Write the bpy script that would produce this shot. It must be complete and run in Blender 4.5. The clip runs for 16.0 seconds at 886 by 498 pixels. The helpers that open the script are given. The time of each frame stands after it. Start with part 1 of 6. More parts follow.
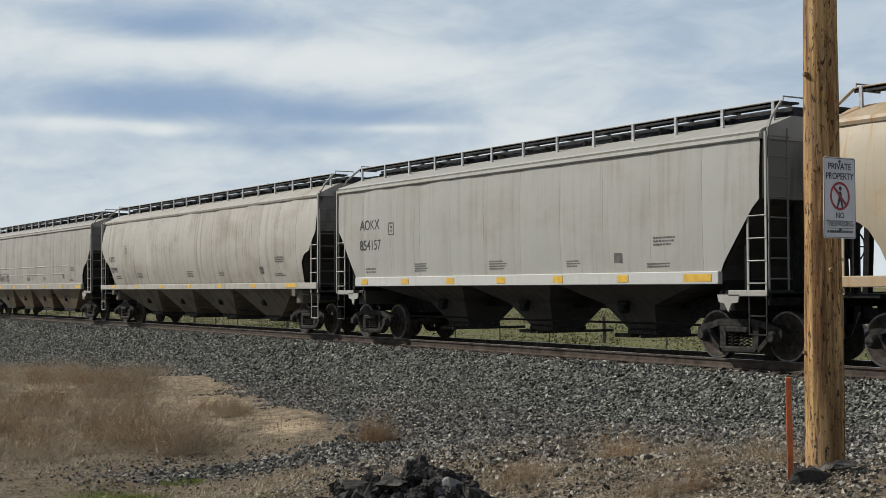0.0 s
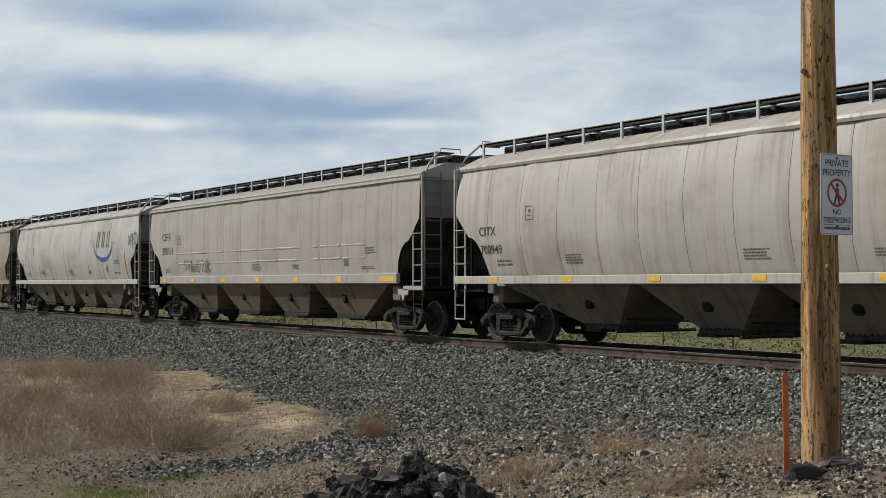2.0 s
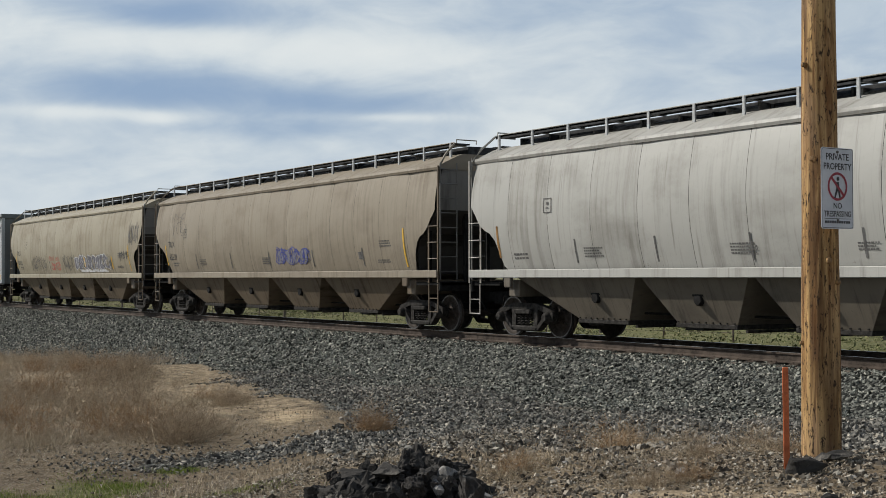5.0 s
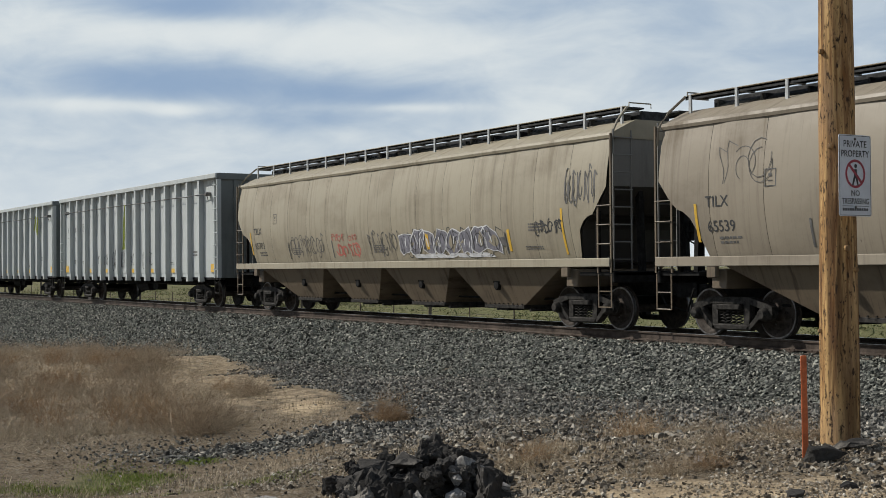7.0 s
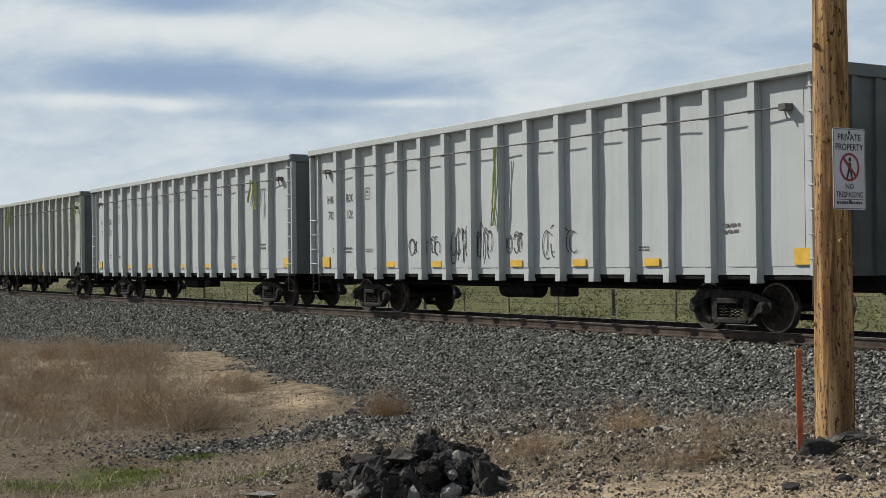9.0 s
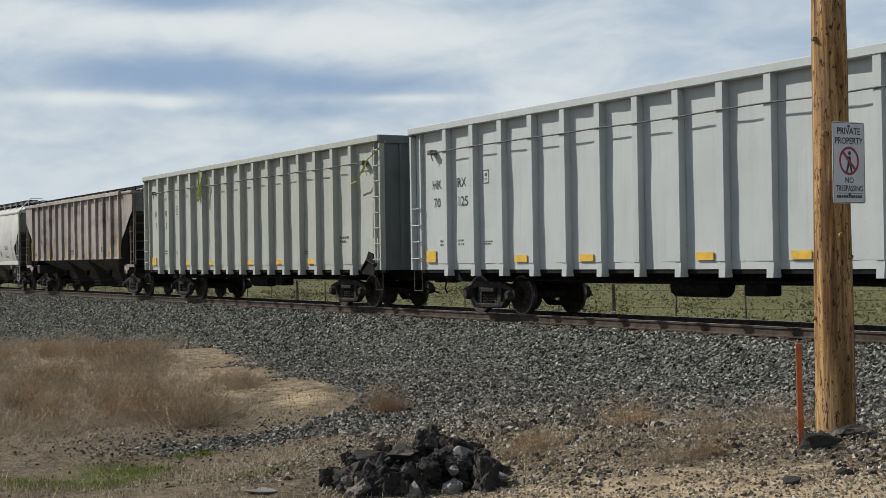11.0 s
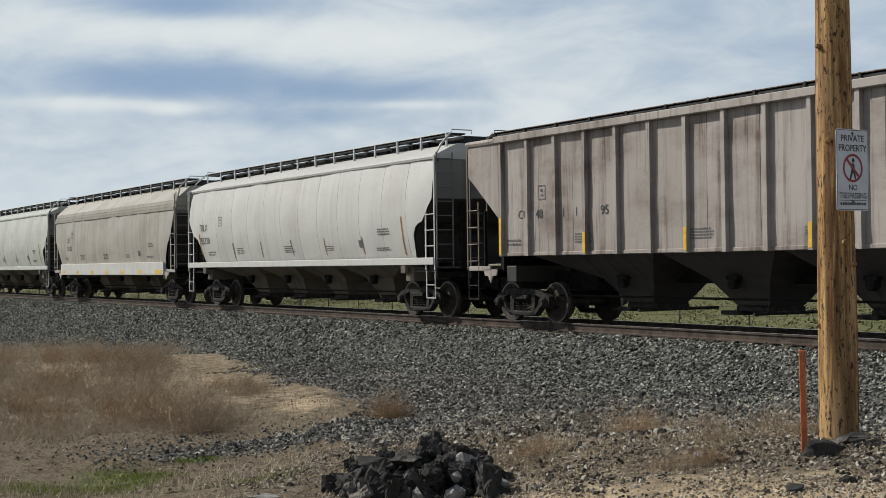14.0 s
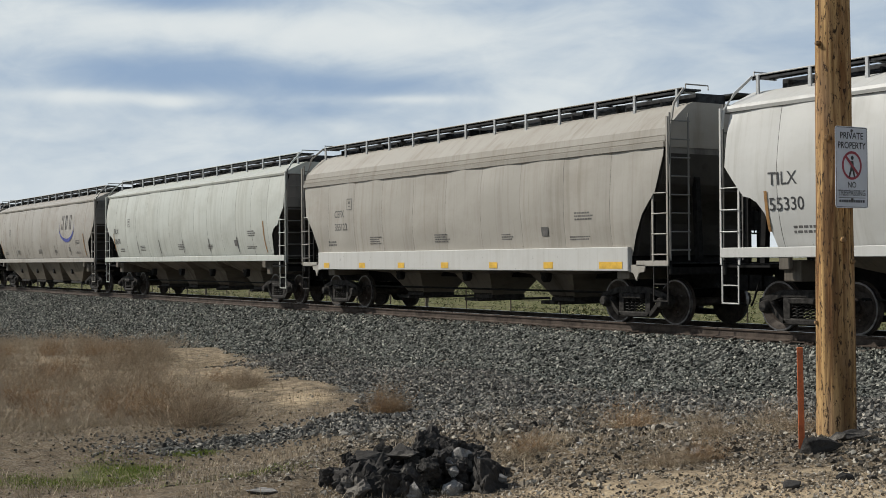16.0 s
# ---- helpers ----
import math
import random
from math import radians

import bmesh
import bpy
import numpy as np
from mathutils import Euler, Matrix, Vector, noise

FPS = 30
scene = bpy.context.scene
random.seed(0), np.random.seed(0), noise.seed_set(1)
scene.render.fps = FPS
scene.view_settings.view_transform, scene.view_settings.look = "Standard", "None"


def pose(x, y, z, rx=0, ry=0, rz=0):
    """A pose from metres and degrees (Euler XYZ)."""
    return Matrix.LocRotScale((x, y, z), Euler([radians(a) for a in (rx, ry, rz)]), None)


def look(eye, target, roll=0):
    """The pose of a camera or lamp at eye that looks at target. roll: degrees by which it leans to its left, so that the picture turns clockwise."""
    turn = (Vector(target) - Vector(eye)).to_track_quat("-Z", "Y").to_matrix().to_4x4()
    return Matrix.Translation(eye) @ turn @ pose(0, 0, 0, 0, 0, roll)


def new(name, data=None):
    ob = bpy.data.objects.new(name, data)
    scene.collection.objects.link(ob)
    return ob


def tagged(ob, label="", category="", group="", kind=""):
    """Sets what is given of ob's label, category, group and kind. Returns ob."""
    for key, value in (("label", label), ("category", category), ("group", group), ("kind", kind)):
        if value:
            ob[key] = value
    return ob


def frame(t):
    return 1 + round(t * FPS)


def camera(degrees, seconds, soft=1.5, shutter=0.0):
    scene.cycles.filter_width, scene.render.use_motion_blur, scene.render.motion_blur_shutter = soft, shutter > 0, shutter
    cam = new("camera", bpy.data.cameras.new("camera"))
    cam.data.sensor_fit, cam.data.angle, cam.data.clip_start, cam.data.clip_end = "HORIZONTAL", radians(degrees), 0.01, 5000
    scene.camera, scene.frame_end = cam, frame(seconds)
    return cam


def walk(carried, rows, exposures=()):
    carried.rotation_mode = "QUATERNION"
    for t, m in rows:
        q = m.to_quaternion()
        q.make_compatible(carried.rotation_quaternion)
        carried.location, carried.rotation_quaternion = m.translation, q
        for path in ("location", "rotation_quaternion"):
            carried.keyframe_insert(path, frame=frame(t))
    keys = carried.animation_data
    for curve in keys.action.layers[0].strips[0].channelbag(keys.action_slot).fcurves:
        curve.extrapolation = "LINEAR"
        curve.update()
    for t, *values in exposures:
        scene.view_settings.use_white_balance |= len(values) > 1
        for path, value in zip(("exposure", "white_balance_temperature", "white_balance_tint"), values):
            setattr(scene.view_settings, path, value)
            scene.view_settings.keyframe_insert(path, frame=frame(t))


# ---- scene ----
# ---- camera: hand-held on one spot, turning a little ----
EYE = (0.0, 0.0, 1.355)
SIDE_Y, TRACK_Y, SPEED = 17.05, 18.65, 13.69

cam = camera(37.2, 16.0, soft=0.75)
TURN = [  # seconds, yaw, pitch, roll
    (0.0, 57.90, 1.702, -0.20), (0.5, 58.087, 1.699, -0.14), (1.0, 58.093, 1.676, -0.11), (1.5, 57.742, 1.562, -0.10),
    (2.0, 57.776, 1.508, -0.05), (2.5, 57.723, 1.456, 0.03), (3.0, 57.891, 1.437, 0.13), (3.5, 57.749, 1.438, 0.13),
    (4.0, 57.564, 1.380, 0.0), (6.5, 58.427, 0.940, -0.27), (7.0, 58.514, 0.809, -0.40), (7.5, 58.503, 0.705, -0.34),
    (8.0, 58.426, 0.663, -0.38), (8.5, 58.343, 0.620, -0.46), (9.0, 58.294, 0.577, -0.60), (11.5, 58.263, 0.380, -0.93),
    (12.0, 58.160, 0.370, -0.91), (12.5, 58.346, 0.225, -0.89), (13.0, 58.339, 0.284, -0.94), (13.5, 58.363, 0.467, -0.98),
    (14.0, 58.433, 0.667, -0.74), (14.5, 58.291, 0.691, -0.66), (15.0, 58.303, 0.588, -0.58), (15.5, 58.233, 0.492, -0.58),
    (16.0, 58.376, 0.452, -0.42)]
walk(cam, [(t, pose(*EYE, 90 + p, 0, y) @ pose(0, 0, 0, 0, 0, r)) for t, y, p, r in TURN], exposures=[(0.0, 0.0), (16.0, 0.0)])

# ---- world and sun ----
SUN_FROM = Vector((-0.62, -0.50, 0.66)).normalized()
sun = new("sun", bpy.data.lights.new("sun", "SUN"))
sun.data.energy, sun.data.angle, sun.data.color = 4.6, radians(0.8), (1.0, 0.965, 0.89)
sun.matrix_basis = look((0, 0, 60), Vector((0, 0, 60)) - SUN_FROM)


class Nodes:
    """Short hand for building a node tree."""

    def __init__(self, tree):
        self.tree = tree
        tree.nodes.clear()

    def add(self, kind, ins=None, operation=None, use_clamp=False, data_type=None, blend_type=None, interpolation_type=None, attribute_name=None):
        n = self.tree.nodes.new(kind)
        if data_type:
            n.data_type = data_type
        if blend_type:
            n.blend_type = blend_type
        if operation:
            n.operation = operation
        if use_clamp:
            n.use_clamp = True
        if interpolation_type:
            n.interpolation_type = interpolation_type
        if attribute_name:
            n.attribute_name = attribute_name
        for k, v in (ins or {}).items():
            if isinstance(v, bpy.types.NodeSocket):
                self.tree.links.new(v, n.inputs[k])
            else:
                n.inputs[k].default_value = v
        return n

    def math(self, op, a, b=0.0, c=0.0, clamp=False):
        return self.add("ShaderNodeMath", {0: a, 1: b, 2: c}, operation=op, use_clamp=clamp).outputs[0]

    def mix(self, f, a, b, blend="MIX"):
        n = self.add("ShaderNodeMix", {0: f, 6: a, 7: b}, data_type="RGBA", blend_type=blend)
        return n.outputs[2]

    def noise(self, vec, scale, detail=4.0, rough=0.55, dist=0.0):
        return self.add("ShaderNodeTexNoise", {"Vector": vec, "Scale": scale, "Detail": detail, "Roughness": rough, "Distortion": dist}).outputs[0]

    def ramp(self, f, lo, hi, a=0.0, b=1.0):
        return self.add("ShaderNodeMapRange", {0: f, 1: lo, 2: hi, 3: a, 4: b}, interpolation_type="SMOOTHSTEP").outputs[0]

    def scaled(self, vec, s):
        return self.add("ShaderNodeVectorMath", {0: vec, 1: s}, operation="MULTIPLY").outputs[0]


def make_world():
    w = bpy.data.worlds.new("world")
    scene.world = w
    w.use_nodes = True
    n = Nodes(w.node_tree)
    sky = n.add("ShaderNodeTexSky")
    sky.sky_type, sky.sun_disc, sky.altitude, sky.dust_density = "NISHITA", False, 900.0, 1.2
    sky.sun_elevation, sky.sun_rotation = math.asin(SUN_FROM.z), math.atan2(SUN_FROM.x, SUN_FROM.y)
    base = n.add("ShaderNodeVectorMath", {0: sky.outputs[0], 3: 0.06}, operation="SCALE").outputs[0]
    d = n.add("ShaderNodeTexCoord").outputs["Generated"]
    x, y, z = n.add("ShaderNodeSeparateXYZ", {0: d}).outputs
    # high thin cloud: long level banks, seen low over the horizon
    az = n.math("ARCTAN2", n.math("MULTIPLY", x, -1.0), y)
    el = n.math("ARCSINE", z)
    flat = n.add("ShaderNodeCombineXYZ", {0: n.math("MULTIPLY", az, 1.0), 1: n.math("MULTIPLY", el, 2.5), 2: 0.37}).outputs[0]
    big = n.noise(flat, 5.6, 5, 0.55, 0.9)
    fine = n.noise(flat, 15.0, 6, 0.55, 0.5)
    cover = n.math("ADD", n.math("MULTIPLY_ADD", big, 0.30, 0.275), n.math("MULTIPLY", fine, 0.25))

    def opening(a0, e0, wa, we, amount):
        da = n.math("DIVIDE", n.math("SUBTRACT", az, radians(a0)), radians(wa))
        de = n.math("DIVIDE", n.math("SUBTRACT", el, radians(e0)), radians(we))
        rr = n.math("ADD", n.math("MULTIPLY", da, da), n.math("MULTIPLY", de, de))
        return n.math("MULTIPLY", n.math("POWER", 2.718, n.math("MULTIPLY", rr, -1.0)), amount)

    for a0, e0, wa, we, amount in ((69.3, 7.9, 6.0, 0.9, -0.27), (69.8, 11.2, 4.5, 0.7, -0.22), (61.5, 7.3, 4.0, 0.6, -0.12), (64.5, 6.4, 5.0, 0.4, -0.10), (60, 7.7, 3.5, 0.5, -0.08), (47, 11.0, 9.0, 3.0, -0.06),
                                   (72, 10.1, 7.0, 0.8, 0.16), (61, 9.6, 5.0, 0.9, 0.12), (73, 6.95, 3.5, 0.3, 0.16), (70, 6.75, 1.0, 0.25, 0.15), (60, 6.95, 3.0, 0.2, 0.12), (52, 6.5, 7.0, 2.0, 0.10)):
        cover = n.math("ADD", cover, opening(a0, e0, wa, we, amount))
    # the cloud thins out overhead into deeper blue
    thin = n.ramp(el, radians(13), radians(34), 1.0, 0.12)
    f = n.math("MULTIPLY", n.ramp(cover, 0.28, 0.66), thin)
    bright = n.ramp(cover, 0.40, 0.80)
    cloud = n.mix(bright, (0.59, 0.68, 0.75, 1), (0.85, 0.89, 0.885, 1))
    blue = n.mix(n.math("MULTIPLY", thin, 0.8), base, (0.33, 0.46, 0.66, 1))
    col = n.mix(n.math("MULTIPLY", f, 0.94), blue, cloud)
    haze = n.ramp(el, radians(0.2), radians(5.5), 0.75, 0.0)
    col = n.mix(haze, col, (0.77, 0.83, 0.86, 1))
    n.add("ShaderNodeOutputWorld", {0: n.add("ShaderNodeBackground", {0: col, 1: 0.92}).outputs[0]})


make_world()

# ---- materials ----
MATS = {}


def material(name, build):
    if name not in MATS:
        m = bpy.data.materials.new(name)
        m.use_nodes = True
        n = Nodes(m.node_tree)
        out = n.add("ShaderNodeOutputMaterial")
        bsdf = n.add("ShaderNodeBsdfPrincipled")
        m.node_tree.links.new(bsdf.outputs[0], out.inputs[0])
        build(n, bsdf)
        MATS[name] = m
    return MATS[name]


def bump(n, bsdf, height, strength, distance):
    b = n.add("ShaderNodeBump", {"Strength": strength, "Distance": distance, "Height": height})
    n.tree.links.new(b.outputs[0], bsdf.inputs["Normal"])


def plain(name, colour, rough=0.6, metal=0.0, grain=0.25, scale=6.0, relief=0.002):
    def build(n, bsdf):
        if rough > 0.6:
            bsdf.inputs["Specular IOR Level"].default_value = 0.12
        pos = n.add("ShaderNodeTexCoord").outputs["Object"]
        a, b = n.noise(pos, scale, 5), n.noise(pos, scale * 9, 3)
        v = n.math("ADD", n.math("MULTIPLY", a, 0.65), n.math("MULTIPLY", b, 0.35))
        dark = tuple(c * (1 - grain * 1.6) for c in colour) + (1,)
        light = tuple(min(1, c * (1 + grain)) for c in colour) + (1,)
        n.tree.links.new(n.mix(n.ramp(v, 0.3, 0.7), dark, light), bsdf.inputs["Base Color"])
        n.tree.links.new(n.ramp(v, 0.2, 0.8, min(1, rough + 0.12), max(0.05, rough - 0.1)), bsdf.inputs["Roughness"])
        bsdf.inputs["Metallic"].default_value = metal
        if relief:
            bump(n, bsdf, b, 0.4, relief)
    return material(name, build)


def car_paint(name, colour, grime, dirt=0.45, rust=0.0, seed=0.0, rough=0.58):
    """Weathered wagon paint: soft stains, runs down the side, dust, specks of rust, slight tint from sheet to sheet."""
    def build(n, bsdf):
        pos = n.add("ShaderNodeTexCoord").outputs["Object"]
        pos = n.add("ShaderNodeVectorMath", {0: pos, 1: (seed * 7.3, 0, seed)}, operation="ADD").outputs[0]
        stain = n.noise(n.scaled(pos, (0.5, 0.5, 0.8)), 1.1, 5, 0.6)
        runs = n.noise(n.scaled(pos, (4.5, 1.0, 0.22)), 1.0, 5, 0.65, 0.3)
        fine = n.noise(pos, 16.0, 5, 0.65)
        rnd = n.add("ShaderNodeObjectInfo").outputs["Random"]
        d = n.math("ADD", n.math("MULTIPLY", n.ramp(stain, 0.42, 0.72), 0.55), n.math("MULTIPLY", n.ramp(runs, 0.46, 0.74), 0.6))
        d = n.math("ADD", d, n.math("MULTIPLY", n.ramp(fine, 0.5, 0.8), 0.18))
        d = n.math("ADD", d, n.math("MULTIPLY", n.math("SUBTRACT", rnd, 0.5), 0.36))
        c = n.mix(n.math("MULTIPLY", d, dirt, clamp=True), colour + (1,), grime + (1,))
        if rust:
            spots = n.noise(n.scaled(pos, (1.6, 1.6, 0.9)), 3.2, 7, 0.7, 0.4)
            c = n.mix(n.math("MULTIPLY", n.ramp(spots, 0.60, 0.78), rust), c, (0.22, 0.10, 0.045, 1))
        chips = n.noise(n.scaled(pos, (1.0, 1.0, 0.7)), 9.0, 8, 0.8)
        low = n.ramp(n.add("ShaderNodeSeparateXYZ", {0: pos}).outputs[2], 1.3 + seed, 3.4 + seed, 0.62, 0.72)
        c = n.mix(n.math("MULTIPLY", n.ramp(n.math("SUBTRACT", chips, low), 0.0, 0.05), 0.7), c, (0.055, 0.042, 0.034, 1))
        thin = n.noise(n.scaled(pos, (11.0, 2.0, 0.35)), 1.0, 4, 0.6, 0.2)
        c = n.mix(n.math("MULTIPLY", n.ramp(thin, 0.56, 0.74), dirt * 0.7), c, grime + (1,))
        n.tree.links.new(c, bsdf.inputs["Base Color"])
        n.tree.links.new(n.ramp(d, 0.0, 1.0, rough - 0.12, rough + 0.25), bsdf.inputs["Roughness"])
        bsdf.inputs["Specular IOR Level"].default_value = 0.28
        dent = n.noise(n.scaled(pos, (0.9, 0.9, 0.7)), 1.6, 3, 0.5)
        bump(n, bsdf, n.math("ADD", n.math("MULTIPLY", dent, 1.0), n.math("MULTIPLY", fine, 0.02)), 0.35, 0.05)
    return material(name, build)


def ground_build(n, bsdf):
    """Soil, sand, crushed stone and far grassland, by a painted zone for each kind of surface."""
    pos = n.add("ShaderNodeNewGeometry").outputs["Position"]
    zone = n.add("ShaderNodeAttribute", attribute_name="zone").outputs["Color"]
    gravel, green, sand = n.add("ShaderNodeSeparateColor", {0: zone}).outputs
    big, mid, small = n.noise(pos, 0.7, 5, 0.6), n.noise(pos, 5.0, 6, 0.7), n.noise(pos, 30.0, 5, 0.75)
    cells = n.add("ShaderNodeTexVoronoi", {"Vector": pos, "Scale": 19.0, "Randomness": 1.0})
    stone = n.add("ShaderNodeSeparateColor", {0: cells.outputs["Color"]}).outputs[0]
    soil = n.mix(n.ramp(mid, 0.3, 0.7), (0.085, 0.064, 0.040, 1), (0.215, 0.163, 0.105, 1))
    grit = n.add("ShaderNodeTexVoronoi", {"Vector": pos, "Scale": 46.0, "Randomness": 1.0})
    tone = n.add("ShaderNodeSeparateColor", {0: grit.outputs["Color"]}).outputs[0]
    soil = n.mix(n.math("MULTIPLY", n.ramp(tone, 0.55, 0.95), 0.55), soil, (0.30, 0.27, 0.225, 1))
    soil = n.mix(n.math("MULTIPLY", n.ramp(tone, 0.28, 0.05), 0.55), soil, (0.045, 0.038, 0.03, 1))
    soil = n.mix(n.math("MULTIPLY", n.ramp(small, 0.45, 0.75), 0.5), soil, (0.27, 0.22, 0.16, 1))
    soil = n.mix(n.math("MULTIPLY", n.ramp(big, 0.45, 0.7), 0.55), soil, (0.085, 0.064, 0.042, 1))
    sandy = n.mix(n.ramp(mid, 0.3, 0.7), (0.33, 0.25, 0.16, 1), (0.49, 0.39, 0.26, 1))
    soil = n.mix(n.ramp(n.math("ADD", sand, n.math("MULTIPLY", n.math("SUBTRACT", mid, 0.5), 0.7)), 0.35, 0.7), soil, sandy)
    grass = n.mix(n.ramp(mid, 0.35, 0.65), (0.082, 0.090, 0.036, 1), (0.19, 0.178, 0.088, 1))
    soil = n.mix(n.ramp(n.math("ADD", green, n.math("MULTIPLY", n.math("SUBTRACT", big, 0.5), 0.9)), 0.35, 0.7), soil, grass)
    rock = n.mix(n.math("POWER", stone, 1.7), (0.018, 0.019, 0.018, 1), (0.20, 0.20, 0.178, 1))
    edge = n.math("ADD", gravel, n.math("MULTIPLY", n.math("SUBTRACT", n.math("ADD", n.math("MULTIPLY", mid, 0.6), n.math("MULTIPLY", big, 0.4)), 0.5), 1.3))
    g = n.ramp(edge, 0.50, 0.68)
    n.tree.links.new(n.mix(g, soil, rock), bsdf.inputs["Base Color"])
    bsdf.inputs["Roughness"].default_value = 0.95
    bsdf.inputs["Specular IOR Level"].default_value = 0.08
    hs = n.math("ADD", n.math("MULTIPLY", mid, 0.7), n.math("SUBTRACT", n.math("MULTIPLY", small, 0.4), n.math("MULTIPLY", grit.outputs["Distance"], 0.25)))
    hg = n.math("SUBTRACT", 1.0, cells.outputs["Distance"])
    h = n.math("ADD", n.math("MULTIPLY", hs, n.math("SUBTRACT", 1.0, g)), n.math("MULTIPLY", hg, g))
    bump(n, bsdf, h, 0.9, 0.05)


def island(name, low, high, rough=0.85, third=None):
    """Loose pieces in one mesh, each with its own tone."""
    def build(n, bsdf):
        geo = n.add("ShaderNodeNewGeometry")
        r = geo.outputs["Random Per Island"]
        c = n.mix(n.math("POWER", r, 1.6), low + (1,), high + (1,))
        if third:
            c = n.mix(n.ramp(n.math("FRACT", n.math("MULTIPLY", r, 17.3)), 0.78, 0.95), c, third + (1,))
        fine = n.noise(geo.outputs["Position"], 55.0, 3)
        c = n.mix(0.35, c, n.mix(fine, (0.25, 0.25, 0.25, 1), (1, 1, 1, 1)), "MULTIPLY")
        n.tree.links.new(c, bsdf.inputs["Base Color"])
        bsdf.inputs["Roughness"].default_value = rough
        bsdf.inputs["Specular IOR Level"].default_value = 0.12
    return material(name, build)


def pole_build(n, bsdf):
    pos = n.add("ShaderNodeTexCoord").outputs["Object"]
    grain = n.noise(n.scaled(pos, (14, 14, 0.55)), 1.6, 8, 0.7, 0.6)
    streak = n.noise(n.scaled(pos, (9, 9, 0.5)), 1.0, 5, 0.6)
    flecks = n.noise(n.scaled(pos, (20, 20, 4.6)), 2.0, 5, 0.75, 0.8)
    patch = n.noise(n.scaled(pos, (1.5, 1.5, 0.6)), 1.5, 4, 0.6)
    c = n.mix(n.ramp(grain, 0.36, 0.64), (0.17, 0.078, 0.027, 1), (0.56, 0.36, 0.155, 1))
    c = n.mix(n.math("MULTIPLY", n.ramp(streak, 0.46, 0.64), 0.75), c, (0.075, 0.036, 0.017, 1))
    c = n.mix(n.math("MULTIPLY", n.ramp(patch, 0.45, 0.7), 0.5), c, (0.40, 0.27, 0.16, 1))
    c = n.mix(n.math("MULTIPLY", n.ramp(flecks, 0.545, 0.60), 0.92), c, (0.03, 0.018, 0.012, 1))
    n.tree.links.new(c, bsdf.inputs["Base Color"])
    bsdf.inputs["Roughness"].default_value = 0.8
    bsdf.inputs["Specular IOR Level"].default_value = 0.2
    bump(n, bsdf, n.math("SUBTRACT", grain, n.math("MULTIPLY", n.ramp(flecks, 0.62, 0.70), 0.8)), 0.8, 0.015)


M_GROUND = material("ground", ground_build)
M_POLE = material("pole_wood", pole_build)
M_STONE = island("crushed_stone", (0.017, 0.018, 0.015), (0.30, 0.305, 0.265), third=(0.50, 0.48, 0.41))
M_DUSTY = island("dusty_stone", (0.045, 0.042, 0.037), (0.31, 0.295, 0.26), third=(0.46, 0.42, 0.35))
M_RUBBLE = island("rubble", (0.045, 0.039, 0.032), (0.32, 0.275, 0.215), third=(0.50, 0.45, 0.37))
M_GRIT = island("pale_grit", (0.13, 0.105, 0.075), (0.44, 0.37, 0.28), third=(0.58, 0.53, 0.45))
M_PEBBLE = island("mixed_stone", (0.045, 0.038, 0.03), (0.25, 0.205, 0.15), third=(0.40, 0.37, 0.32))
M_TWIG = island("dry_twig", (0.235, 0.17, 0.11), (0.60, 0.485, 0.345), 0.9)
M_STRAW = island("dry_straw", (0.31, 0.245, 0.165), (0.70, 0.585, 0.42), 0.9)
M_WEED = island("grey_weed", (0.26, 0.205, 0.145), (0.70, 0.59, 0.445), 0.9)
M_RUSSET = island("russet_twig", (0.24, 0.14, 0.072), (0.55, 0.38, 0.22), 0.9)
M_BLADE = island("green_blade", (0.11, 0.16, 0.025), (0.30, 0.36, 0.07), 0.8, third=(0.34, 0.32, 0.14))
M_SAGE = island("sage", (0.08, 0.095, 0.035), (0.25, 0.25, 0.125), 0.9, third=(0.34, 0.30, 0.17))


def rock_build(n, bsdf):
    """Black broken rock: tarry dark, dusty grey on weathered patches, each block its own tone."""
    pos = n.add("ShaderNodeTexCoord").outputs["Object"]
    rnd = n.add("ShaderNodeObjectInfo").outputs["Random"]
    a, b = n.noise(pos, 5.0, 5, 0.6), n.noise(pos, 38.0, 5, 0.7)
    v = n.math("ADD", n.math("MULTIPLY", a, 0.7), n.math("MULTIPLY_ADD", b, 0.3, n.math("MULTIPLY", n.math("SUBTRACT", rnd, 0.5), 0.34)))
    c = n.mix(n.ramp(v, 0.25, 0.55), (0.016, 0.015, 0.014, 1), (0.052, 0.048, 0.044, 1))
    c = n.mix(n.ramp(v, 0.56, 0.76), c, (0.17, 0.155, 0.135, 1))
    n.tree.links.new(c, bsdf.inputs["Base Color"])
    bsdf.inputs["Roughness"].default_value = 0.9
    bsdf.inputs["Specular IOR Level"].default_value = 0.15
    bump(n, bsdf, n.math("ADD", a, n.math("MULTIPLY", b, 0.5)), 0.9, 0.02)


